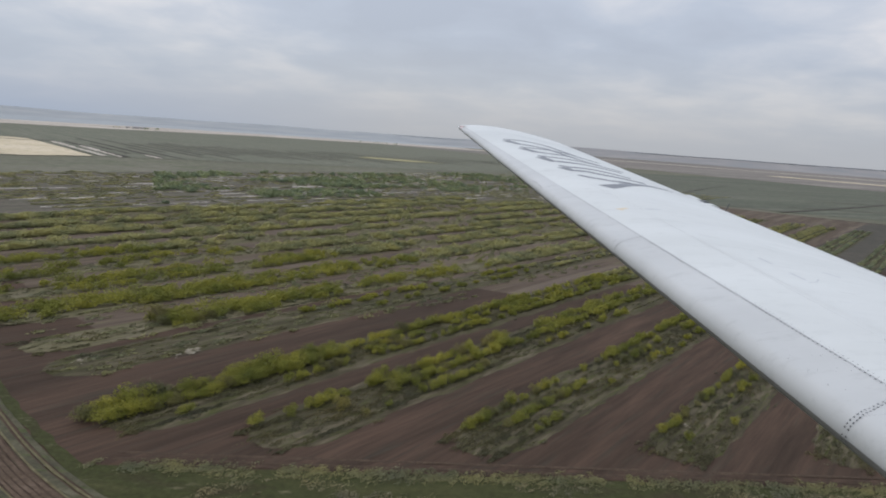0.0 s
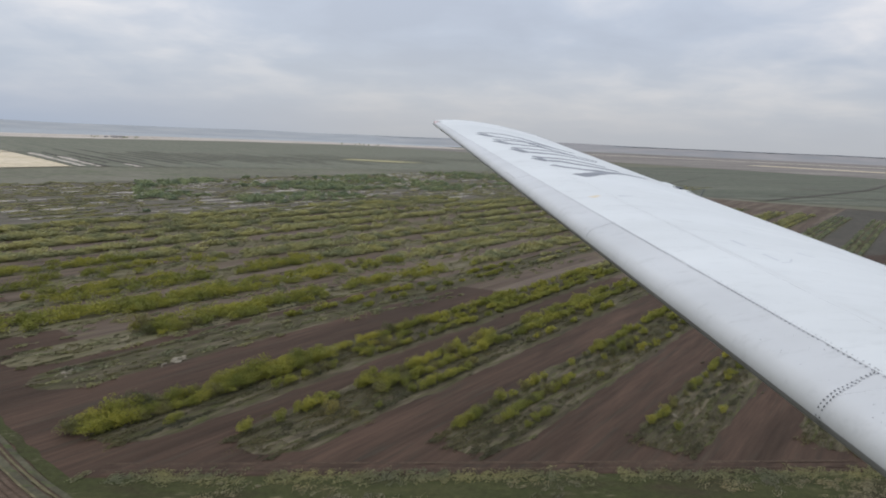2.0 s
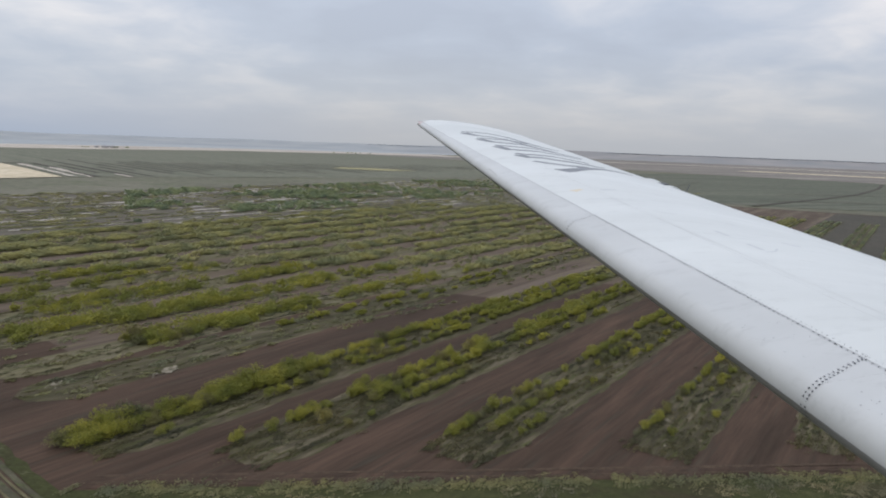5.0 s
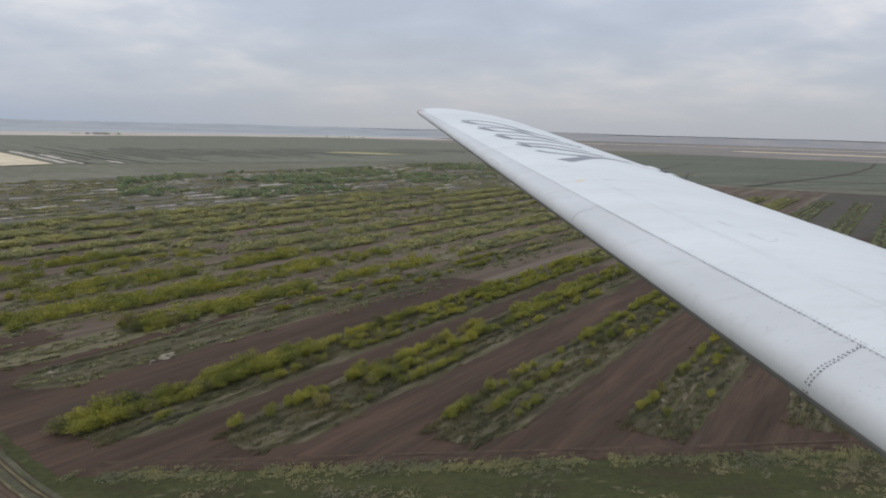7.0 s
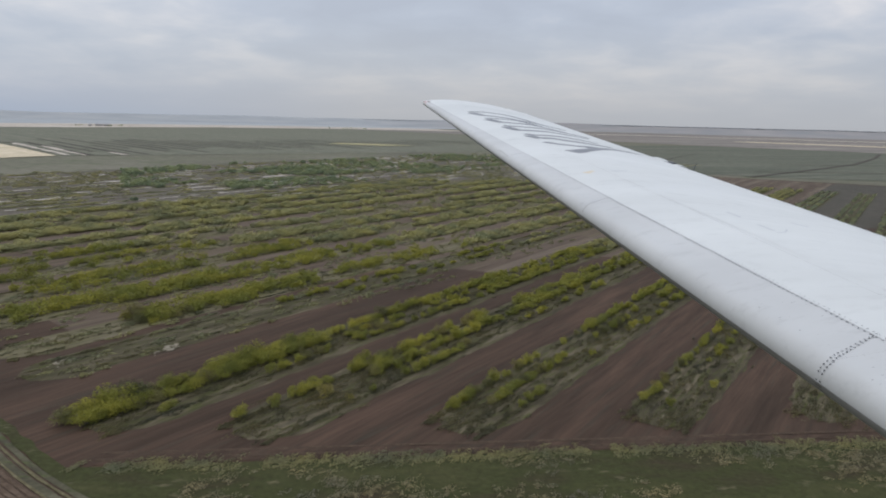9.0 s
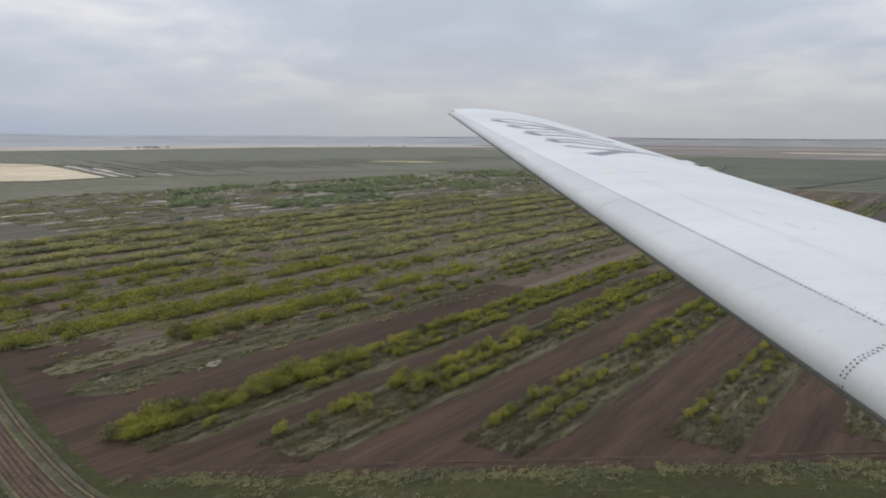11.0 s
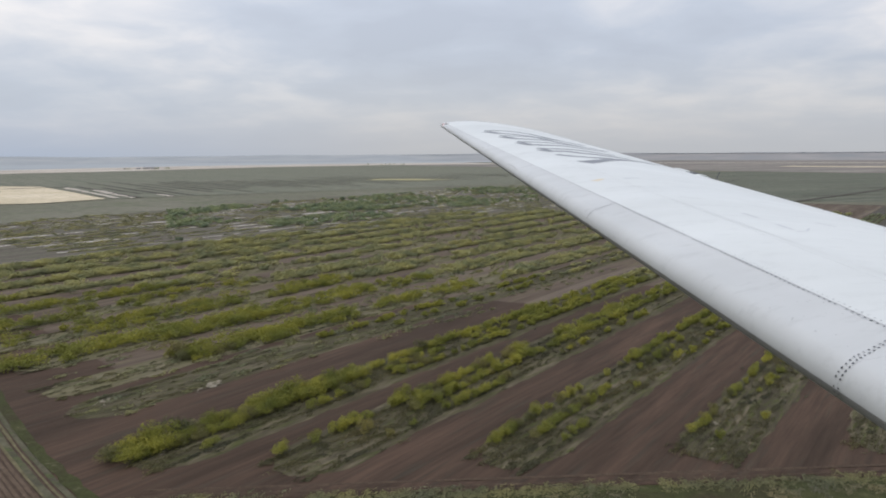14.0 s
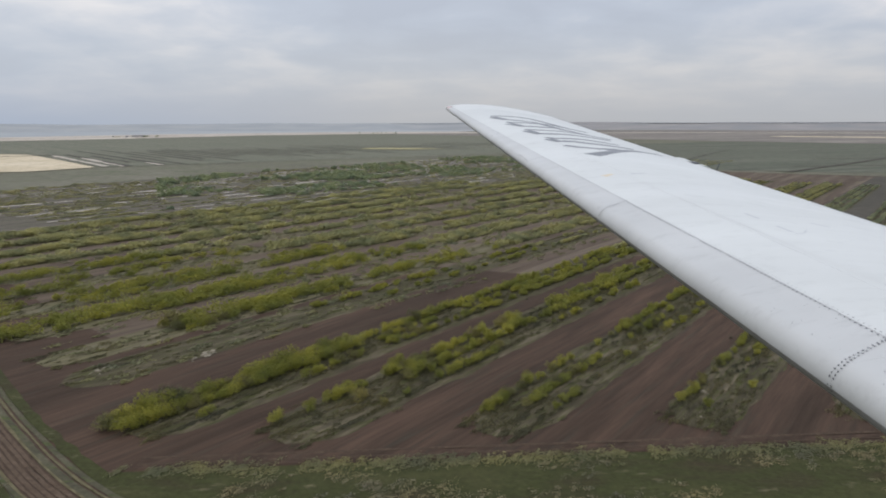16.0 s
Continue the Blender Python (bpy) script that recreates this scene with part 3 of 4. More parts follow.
# the planted lines of the near beds: offset from the middle of the bed, size of the shrubs, and how thickly each stretch is grown
LINES = {-29.3: [(-4.2, 0.50, ((104, 118, 0.15), (118, 220, 0.5), (220, 400, 0.6))), (-0.2, 0.46, ((112, 122, 0.2), (128, 220, 0.45), (220, 400, 0.5))), (4.2, 0.44, ((110, 160, 0.12), (160, 400, 0.45)))],
         -53: [(-4.6, 0.62, ((90, 106, 0.9), (106, 150, 0.6), (150, 330, 0.7))), (-0.4, 0.66, ((96, 126, 0.9), (126, 330, 0.6))), (3.8, 0.52, ((98, 106, 0.9), (106, 150, 0.12), (150, 330, 0.45)))],
         -76: [(-4.6, 0.80, ((67, 70, 0.9), (75, 88, 0.9), (93, 128, 1.0), (131, 330, 0.85))), (-0.6, 0.74, ((74, 86, 0.7), (94, 124, 1.0), (126, 330, 0.75))), (4.0, 0.55, ((82, 92, 0.35), (98, 122, 0.8), (140, 330, 0.5)))],
         -95.5: [(-4.0, 0.98, ((51, 102, 1.0),)), (-1.0, 0.90, ((53, 102, 1.0),)), (3.4, 0.6, ((60, 70, 0.25), (84, 100, 0.7))), (-3.6, 0.72, ((107, 330, 0.95),)), (0.2, 0.6, ((109, 330, 0.7),)), (3.8, 0.56, ((108, 330, 0.85),))],
         -123: [(-3.2, 0.55, ((60, 74, 0.3), (120, 330, 0.6))), (2.4, 0.5, ((66, 72, 0.3), (140, 330, 0.4)))],
         -138: [(-3.4, 1.0, ((88, 146, 1.0), (150, 330, 0.35))), (0.0, 1.0, ((88, 144, 1.0), (150, 330, 0.55))), (3.2, 0.8, ((90, 120, 0.8), (126, 142, 0.6), (170, 330, 0.3)))],
         -160: [(-4.0, 0.95, ((62, 110, 0.9), (112, 260, 0.8), (260, 360, 0.6))), (0.4, 0.95, ((60, 70, 1.0), (74, 128, 1.0), (132, 260, 0.6))), (4.2, 0.8, ((74, 90, 0.5), (96, 150, 0.7), (150, 300, 0.5)))]}


def lines_of(ac):
    """The lines of a bed; those farther off are grown in patches."""
    if ac in LINES:
        return LINES[ac]
    if ac > -29:
        return [(o, 0.5, ((left_end(ac) + 22, 300, 0.35), (300, 590, 1.0))) for o in (-3.8, 0.2, 4.0)]
    return [(o, 0.85, ((left_end(ac) + 6, 590, 0.68),)) for o in (-4.4, -0.2, 4.0)]


spots = []
rng = np.random.default_rng(5)
for ac in BEDS:
    end = 590 if ac > -170 else 590 + (ac + 170)
    for line, size, spans in lines_of(ac):
        stretches = list(spans) + ([(spans[-1][1], end, 0.7)] if 240 < spans[-1][1] < end else [])
        for a0, a1, thick in stretches:
            al = a0 + rng.uniform(0, 1.5)
            while al < min(a1, end):
                clump = max(0.0, min(1.0, 0.55 + 1.8 * noise.noise((al * 0.05, ac * 0.9 + line * 0.3, 1.0))))
                patch = noise.noise((al * 0.012, ac * 0.31 + line * 0.13, 8.0))
                chance = thick if thick >= 0.9 and al < 150 else thick * (0.3 + 0.95 * clump) * (1.0 if ac > -165 else max(0.15, min(1.25, 0.8 + 2.4 * patch)))
                if rng.random() < chance:
                    p = at(al, ac + line + rng.normal() * 0.35)
                    spots.append((p.x, p.y, size * (rng.uniform(0.62, 0.95) + 0.3 * clump * rng.random()), 0.25, "row"))
                al += rng.uniform(1.1, 2.0) * (0.8 + 0.6 * size)
for y in SIDE_BEDS:
    for line in (-3.8, 0, 3.8):
        x = side_end(y) - 4 - rng.uniform(0, 2)
        while x > -400:
            if rng.random() < 0.9:
                spots.append((x, y + line + rng.normal() * 0.6, rng.uniform(0.7, 1.3), 0.3, "side"))
            x -= rng.uniform(2.2, 3.6)
spots.sort(key=lambda q: q[0] ** 2 + q[1] ** 2 if q[1] > 85 and abs(q[0]) < 0.68 * q[1] else 1e9)
near = spots[:290]
for i, (x, y, s, z, where) in enumerate(near):
    crown, wood = SHRUBS[i % 8]
    sh = new("shrub", None)
    sh.matrix_world = pose(x, y, z, 0, 0, -35 + rng.normal() * 12 + 180 * (i % 2)) @ Matrix.Diagonal((s * rng.uniform(0.8, 1.0), s * rng.uniform(1.0, 1.6), s * rng.uniform(0.75, 1.05), 1))
    tagged(sh, "yellow-green spring shrub with many thin stems" if i % 8 < 6 else "half-bare budding shrub in dull green", "shrub", "shrubs of the field rows")
    part("crown", crown, sh)
    part("trunk", wood, sh)


def shrub_mass(name, group, mat, label, leaves, size, category="shrubs", hh=(2.6, 4.2), drawn=1.0):
    """Many shrubs too far off to count, as one mass of leaf sprays, drawn out along the rows."""
    way = np.array(ALONG)
    rs = np.random.default_rng(len(group))
    vs, fs, base = [], [], 0
    for x, y, s, z, _ in group:
        h, w = rs.uniform(*hh) * s, rs.uniform(3.6, 5.0) * s
        v, f = leaf_cloud(rs, *shrub_lobes(rs, h, w), leaves, size)
        v = v + np.outer(v @ way, way) * (drawn - 1.0)
        vs.append(v + np.array((x, y, z)))
        fs.append(np.array(f) + base)
        base += len(v)
    if vs:
        return tagged(new(name, mesh_of(name, np.concatenate(vs).tolist(), np.concatenate(fs).tolist(), mat)), label, category, kind="stuff")


rest = spots[290:]
row_rest = [q for q in rest if q[4] == "row"]
by_crop = [q for q in row_rest if Vector(q[:3]).dot(ALONG) > 300 and Vector(q[:3]).dot(ACROSS) > -64]
kept = set(by_crop)
row_rest = [q for q in row_rest if q not in kept]
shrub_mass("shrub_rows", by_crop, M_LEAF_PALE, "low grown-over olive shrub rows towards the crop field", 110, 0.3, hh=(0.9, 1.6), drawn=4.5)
shrub_mass("shrub_rows", [q for q in row_rest if math.hypot(q[0], q[1]) < 260], M_LEAF, "rows of yellow-green spring shrubs", 240, 0.19, hh=(1.9, 3.1), drawn=1.7)
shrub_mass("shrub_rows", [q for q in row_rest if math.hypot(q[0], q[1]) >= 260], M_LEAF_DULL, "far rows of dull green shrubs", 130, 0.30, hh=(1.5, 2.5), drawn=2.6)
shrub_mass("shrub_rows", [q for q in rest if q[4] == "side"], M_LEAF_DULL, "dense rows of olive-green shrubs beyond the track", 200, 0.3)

# dark young trees and scrub on the dug-over land
dark, scrub, rubble = [], [], []
for _ in range(10500):
    al, ac = rng.uniform(160, 880), rng.uniform(-530, -215)
    if ac > -321 + max(0.0, al - 180) * 0.19:
        continue
    n1 = noise.noise((al * 0.010, ac * 0.03, 4.0))
    p = at(al, round(ac / 13) * 13 + rng.normal() * 1.5)
    if n1 > 0.0 and ac < -340 and p.x > -0.44 * p.y and rng.random() < (0.75 if al < 470 else 0.3):
        dark.append((p.x, p.y, rng.uniform(0.7, 1.35), 0.1, "d"))
    elif rng.random() < (0.62 if n1 > 0.0 else 0.26):
        scrub.append((p.x, p.y, rng.uniform(0.5, 0.9), 0.1, "s"))
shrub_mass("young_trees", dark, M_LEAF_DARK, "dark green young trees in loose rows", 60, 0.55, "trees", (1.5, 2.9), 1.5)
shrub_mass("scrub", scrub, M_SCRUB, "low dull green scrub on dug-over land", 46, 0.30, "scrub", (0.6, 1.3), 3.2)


def stone_mesh(seed):
    """One broken stone."""
    rs = np.random.default_rng(seed)
    bm = bmesh.new()
    bmesh.ops.create_icosphere(bm, subdivisions=1, radius=1)
    for q in bm.verts:
        q.co *= rs.uniform(0.7, 1.15)
    me = bpy.data.meshes.new("stone")
    bm.to_mesh(me)
    bm.free()
    me.materials.append(M_HEAP)
    return me


STONES = [stone_mesh(500 + i) for i in range(4)]
for i, (al, ac, size) in enumerate(((66, -125.5, 1.3), (82, -117.5, 1.5), (58, -96, 0.5), (119, -32, 0.6), (108, -29, 0.4), (173, -166, 0.9))):
    heap = tagged(new("rubble_heap", None), "low heap of pale broken rubble on the grass", "rubble", "rubble heaps")
    heap.matrix_world = Matrix.Translation(at(al, ac, 0.18)) @ pose(0, 0, 0, 0, 0, 55 + 20 * i)
    for k in range(34):
        r = rng.uniform(0.08, 0.26) * size
        st = part("stone", STONES[k % 4], heap)
        st.matrix_basis = pose(rng.normal() * 1.0 * size, rng.normal() * 0.4 * size, r * 0.2, 0, 0, rng.uniform(0, 360)) @ Matrix.Diagonal((r * 1.9, r * 1.1, r * 0.35, 1))
vs, fs, base = [], [], 0
for _ in range(260):
    al = rng.uniform(150, 860)
    ac = rng.uniform(-525, -325 + max(0.0, al - 180) * 0.17)
    p = at(al, round(ac / 17) * 17 + rng.normal() * 2, 0.3)
    l, w = rng.uniform(8, 46), rng.uniform(0.4, 0.9)
    for k in range(26):
        q = p + ALONG * (l * (k / 25 - 0.5)) + ACROSS * (rng.normal() * 0.2 + 0.4 * math.sin(k * 0.5))
        r = w * rng.uniform(0.5, 1.0)
        ring = [q + Vector((math.cos(j * 1.0472) * r * 1.3, math.sin(j * 1.0472) * r, -0.15)) for j in range(6)] + [q + Vector((0, 0, rng.uniform(0.1, 0.3)))]
        vs += [tuple(x) for x in ring]
        fs += [(base + j, base + (j + 1) % 6, base + 6) for j in range(6)]
        base += 7
tagged(new("rubble", mesh_of("rubble", vs, fs, M_STONE)), "scattered low banks of pale rubble", "rubble", kind="stuff")

# weeds between the farther rows
weeds = []
for _ in range(4000):
    ac = rng.uniform(-312, -110)
    al = left_end(ac) + 6 + rng.uniform(0, 1) * 440
    if noise.noise((al * 0.02, ac * 0.06, 9.0)) > -0.12:
        p = at(al, ac)
        weeds.append((p.x, p.y, rng.uniform(0.3, 0.65), 0.1, "w"))
shrub_mass("weeds", weeds, M_SCRUB, "low olive weeds between the far rows", 44, 0.2, "weeds", (0.5, 1.1), 2.6)

# low grass tufts that roughen the beds
tufts, blades = [], []
for ac in BEDS:
    a0 = left_end(ac) + 2
    for _ in range({-123: 260}.get(ac, 520) if ac > -150 else 300):
        al = a0 + rng.uniform(0, 1) ** 1.3 * (380 - a0 * 0.3)
        p = at(al, ac + rng.normal() * 2.6)
        tufts.append((p.x, p.y, rng.uniform(0.14, 0.42), 0.15, "g"))
    for _ in range(900 if ac > -112 else 0):
        al = a0 + rng.uniform(0, 1) * 130
        line = float(rng.choice((-3.9, -2.1, -0.9, 1.0, 2.0, 3.9)))
        if noise.noise((al * 0.05, ac + line, 2.0)) > -0.1:
            p = at(al, ac + line + rng.normal() * 0.35)
            blades.append((p.x, p.y, rng.uniform(0.16, 0.4), 0.16, "g"))
    for _ in range(700 if ac > -150 else 350):
        al = a0 + rng.uniform(0, 1) ** 1.3 * (380 - a0 * 0.3)
        if noise.noise((al * 0.03, ac, 7.0)) > -0.15:
            p = at(al, ac + rng.choice((-4.5, 4.5)) + rng.normal() * 0.25)
            tufts.append((p.x, p.y, rng.uniform(0.12, 0.34), 0.12, "g"))
shrub_mass("grass_tufts", blades, M_TUFT, "dry and green grass in lines along the near beds", 40, 0.075, "grass", (0.7, 1.4), 2.8)
shrub_mass("grass_tufts", tufts, M_TUFT, "low brown and green grass tufts on the beds", 26, 0.10, "grass", (0.5, 1.0), 2.8)

# tussocks on the verge and beside the track
tuss = []
for _ in range(4200):
    x, y = rng.uniform(-30, 120), rng.uniform(62, 98)
    n1 = noise.noise((x * 0.06, y * 0.12, 2.0))
    if n1 > -0.02 + 0.25 * rng.random() and y < 88.5 + 0.11 * x:
        tuss.append((x, y, rng.uniform(0.2, 0.5), 0.14, "t"))
for i in range(0, len(TRACK_LINE) - 1):
    (x, y), (x2, y2) = TRACK_LINE[i], TRACK_LINE[i + 1]
    d = Vector((y2 - y, x - x2)).normalized()
    for _ in range(9):
        o = rng.uniform(3.2, 8.5)
        if rng.random() < 0.8 and y < 260:
            tuss.append((x + d.x * o + rng.normal(), y + d.y * o + rng.normal(), rng.uniform(0.12, 0.35), 0.12, "t"))
fringe = []
for _ in range(1500):
    x = rng.uniform(-46, 130)
    y = 90.3 + 0.11 * x + rng.normal() * 0.9
    if noise.noise((x * 0.15, 4.0, 6.0)) > -0.25:
        fringe.append((x, y, rng.uniform(0.15, 0.4), 0.12, "e"))
shrub_mass("edge_grass", fringe, M_SCRUB, "low green and brown grass along the edge of the verge", 26, 0.09, "grass", (0.4, 0.9), 1.8)
shrub_mass("dry_tussocks", tuss, M_STRAW, "pale dry grass tussocks on the verge", 46, 0.085, "grass", (0.35, 0.7), 1.4)


# dark bushes round the farm and along the shore
clumps = []
for cx, cy, n, wide in ((-1055, 2345, 7, 14), (-1130, 2310, 3, 8), (-345, 3010, 8, 40)):
    for _ in range(n):
        clumps.append((cx + rng.normal() * wide, cy + rng.normal() * 10, rng.uniform(1.2, 2.6), 0.9, "f"))
shrub_mass("shore_bushes", clumps, M_LEAF_DARK, "dark bushes round the farm on the lake shore", 60, 1.1, "bushes", (2.2, 3.6))


# ---- farm buildings far off by the shore ----
def farm_house(x, y, l, w, h, rz):
    house = tagged(new("farm_building", None), "low dark farm building beside the lake shore", "building", "farm by the shore")
    house.matrix_world = pose(x, y, 0.8, 0, 0, rz)
    a, b = l / 2, w / 2
    part("wall", mesh_of("wall", [(-a, -b, 0), (a, -b, 0), (a, b, 0), (-a, b, 0), (-a, -b, h), (a, -b, h), (a, b, h), (-a, b, h), (-a, 0, h + w * 0.3), (a, 0, h + w * 0.3)],
                         [(0, 1, 5, 4), (1, 2, 6, 9, 5), (2, 3, 7, 6), (3, 0, 4, 8, 7)], M_WALL), house)
    o, t = 0.8, 0.3
    part("roof", mesh_of("roof", [(-a - o, -b - o, h - 0.2), (a + o, -b - o, h - 0.2), (a + o, 0, h + w * 0.3 + t), (-a - o, 0, h + w * 0.3 + t), (a + o, b + o, h - 0.2), (-a - o, b + o, h - 0.2)],
                         [(0, 1, 2, 3), (3, 2, 4, 5)], M_ROOF), house)
    part("door", mesh_of("door", [(-1.5, -b - 0.05, 0), (1.5, -b - 0.05, 0), (1.5, -b - 0.05, h * 0.75), (-1.5, -b - 0.05, h * 0.75)], [(0, 1, 2, 3)], M_ROOF), house)


for q in ((-1085, 2330, 22, 9, 3.2, 12), (-1066, 2341, 14, 8, 3.5, 40), (-1108, 2318, 10, 7, 2.6, 5)):
    farm_house(*q)

# ---- the aircraft: wing with its panels, joints and markings, and the plain body it grows from ----
LE0, LE1 = Vector((2.2703, 1.2161, 43.53)), Vector((-0.4632, 15.6978, 45.4181))
TE0, TE1 = Vector((5.6219, 1.2188, 43.3444)), Vector((1.7535, 15.6671, 45.2363))
THICK0, THICK1 = 0.1331, 0.0887
SEAM = 0.1023


def seam_at(s):
    """The joint behind the leading edge panels runs nearer to the nose towards the tip."""
    return 0.128 - 0.094 * s


def wing_at(s, c, side=1, lift=0.0):
    """A place on the wing: s from root to tip, c from nose to tail, side 1 above and -1 below."""
    le, te = LE0.lerp(LE1, s), TE0.lerp(TE1, s)
    chord = te - le
    n = chord.cross(LE1 - LE0).normalized()
    if n.z < 0:
        n = -n
    c = min(max(c, 0.0), 1.0)
    t = 5 * (0.2969 * math.sqrt(c) - 0.126 * c - 0.3516 * c * c + 0.2843 * c ** 3 - 0.1015 * c ** 4)
    t *= 1 + 0.45 * math.exp(-(c / 0.03) ** 2)          # a blunt nose
    tk = THICK0 + (THICK1 - THICK0) * s
    return le + chord * c + n * (chord.length * (0.08 * c * (1 - c) + side * tk * t) + lift)


def skin_panel(name, s0, s1, loop, mat, parent, label="", ns=24, warp=None):
    """A smooth panel between two span stations; loop is a list of (c, side)."""
    verts, faces = [], []
    k = len(loop)
    for i in range(ns + 1):
        s = s0 + (s1 - s0) * i / ns
        verts += [wing_at(s, warp(s, c) if warp and d > 0 else c, d) for c, d in loop]
    for i in range(ns):
        for j in range(k - 1):
            faces.append((i * k + j, i * k + j + 1, (i + 1) * k + j + 1, (i + 1) * k + j))
    me = mesh_of(name, verts, faces, mat, True)
    ob = part(name, me, parent, label)
    return ob


aircraft = tagged(new("airliner", None), "white airliner with a long straight low wing, in flight", "aircraft")
aircraft.matrix_world = pose(OVER_X, OVER_Y, 0)
root_s = -0.24
under = [(c, -1) for c in (0.13, 0.09, 0.06, 0.035, 0.018, 0.008, 0.0035)]
# the strip under the nose that is coloured dark for shade
worn = [(c, -1) for c in (0.0035, 0.0027, 0.002, 0.0013)]
nose = [(0.0013, -1), (0.0008, -1), (0.0003, -1), (0.0, 1)] + [(c, 1) for c in (0.0003, 0.0007, 0.0013, 0.0025, 0.005, 0.01, 0.018, 0.03, 0.045, 0.062, 0.08, 0.092, SEAM - 0.0005)]
cuts = [root_s, 0.151, 0.369, 0.543, 0.691, 0.985]
for a, b in zip(cuts[:-1], cuts[1:]):
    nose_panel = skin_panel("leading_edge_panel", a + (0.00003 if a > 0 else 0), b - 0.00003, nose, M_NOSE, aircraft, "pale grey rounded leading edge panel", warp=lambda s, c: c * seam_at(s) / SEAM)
    skin_panel("lower_lip", a + (0.00003 if a > 0 else 0), b - 0.00003, under, M_UNDER, nose_panel, "underside of the leading edge, shade put into its grey")
    skin_panel("shade_strip", a + (0.00003 if a > 0 else 0), b - 0.00003, worn, M_EDGE_SHADE, nose_panel, "dark strip along the leading edge, shade put into its colour")
up1 = [(SEAM + 0.0005 + (0.2518 - SEAM - 0.0005) * k / 8, 1) for k in range(9)]
up2 = [(0.2522 + (0.765 - 0.2522) * k / 16, 1) for k in range(17)]
front_skin = skin_panel("front_skin", root_s, 0.985, up1, M_SKIN, aircraft, "white painted upper wing skin", 48, lambda s, c: 0.2518 - (0.2518 - c) * (0.2518 - seam_at(s)) / (0.2518 - SEAM))
rear_skin = skin_panel("rear_skin", root_s, 0.985, up2, M_SKIN, aircraft, "white painted upper wing skin", 48)
tail = [(0.767 + (1 - 0.767) * k / 6, 1) for k in range(7)] + [(1 - 0.235 * k / 6, -1) for k in range(1, 7)]
for a, b, nm, lab in ((root_s, 0.30, "flap", "white inboard flap"), (0.3012, 0.606, "flap", "white outboard flap"), (0.6076, 0.94, "aileron", "white aileron with a thin edge"), (0.9408, 0.985, "trailing_edge", "white fixed trailing edge")):
    skin_panel(nm, a, b, tail, M_SKIN, aircraft, lab)
skin_panel("lower_skin", root_s, 0.985, [(0.765 - (0.765 - 0.13) * k / 10, -1) for k in range(11)], M_UNDER, aircraft, "lower wing skin, shade put into its grey", 30)


def flap_edge(s0, s1):
    """The thin lower lip of the flap that shows past the trailing edge."""
    verts, faces = [], []
    for i in range(13):
        s = s0 + (s1 - s0) * i / 12
        te, x = wing_at(s, 1.0), (wing_at(s, 1.0) - wing_at(s, 0.98)).normalized()
        for q, z in ((-0.03, -0.035), (0.10, -0.03), (0.105, -0.04), (-0.03, -0.055)):
            verts.append(te + x * q + Vector((0, 0, z)))
    for i in range(12):
        for j in range(3):
            faces.append((4 * i + j, 4 * i + j + 1, 4 * i + 5 + j, 4 * i + 4 + j))
    part("flap_lip", mesh_of("flap_lip", verts, faces, M_SKIN), aircraft, "thin white lip of the flap")


flap_edge(root_s, 0.34)


def tip_cap():
    ring = [(c, 1) for c in (0, 0.01, 0.03, 0.07, 0.13, 0.22, 0.35, 0.5, 0.65, 0.8, 0.92, 1.0)]
    verts, faces = [], []
    rows = 5
    for i in range(rows + 1):
        q = i / rows
        s = 0.985 + 0.015 * math.sin(q * math.pi / 2)
        sq = math.cos(q * math.pi / 2)
        for side in (1, -1):
            for c, _ in ring:
                mid = (wing_at(s, c, 1) + wing_at(s, c, -1)) / 2
                verts.append(mid + (wing_at(s, c, side) - mid) * sq)
    k = len(ring)
    for i in range(rows):
        for h in (0, k):
            for j in range(k - 1):
                a = i * 2 * k + h + j
                faces.append((a, a + 1, a + 1 + 2 * k, a + 2 * k))
    part("wing_tip", mesh_of("wing_tip", verts, faces, M_SKIN, True), aircraft, "rounded white wing tip")


tip_cap()


def strip(name, line, width, mat, label="", owner=None, lift=0.001):
    """A thin painted or sealed strip on the upper skin along (s, c) points."""
    pts = []
    for (s0, c0), (s1, c1) in zip(line[:-1], line[1:]):
        n = max(2, int(abs(s1 - s0) * 60 + abs(c1 - c0) * 30))
        pts += [(s0 + (s1 - s0) * k / n, c0 + (c1 - c0) * k / n) for k in range(n)]
    pts.append(line[-1])
    places = [wing_at(s, c, 1, lift) for s, c in pts]
    verts = []
    for i, p in enumerate(places):
        d = (places[min(i + 1, len(places) - 1)] - places[max(i - 1, 0)]).normalized()
        s, c = pts[i]
        n = (wing_at(s, min(c + 0.01, 1), 1) - wing_at(s, max(c - 0.01, 0), 1)).cross(LE1 - LE0).normalized()
        if n.z < 0:
            n = -n
        q = i / (len(places) - 1)
        w = (width[1] + (width[0] - width[1]) * (1 - q) ** 2)
        q = d.cross(n) * w / 2
        verts += [p + q, p - q]
    faces = [(2 * i, 2 * i + 1, 2 * i + 3, 2 * i + 2) for i in range(len(places) - 1)]
    return part(name, mesh_of(name, verts, faces, mat), owner or aircraft, label)


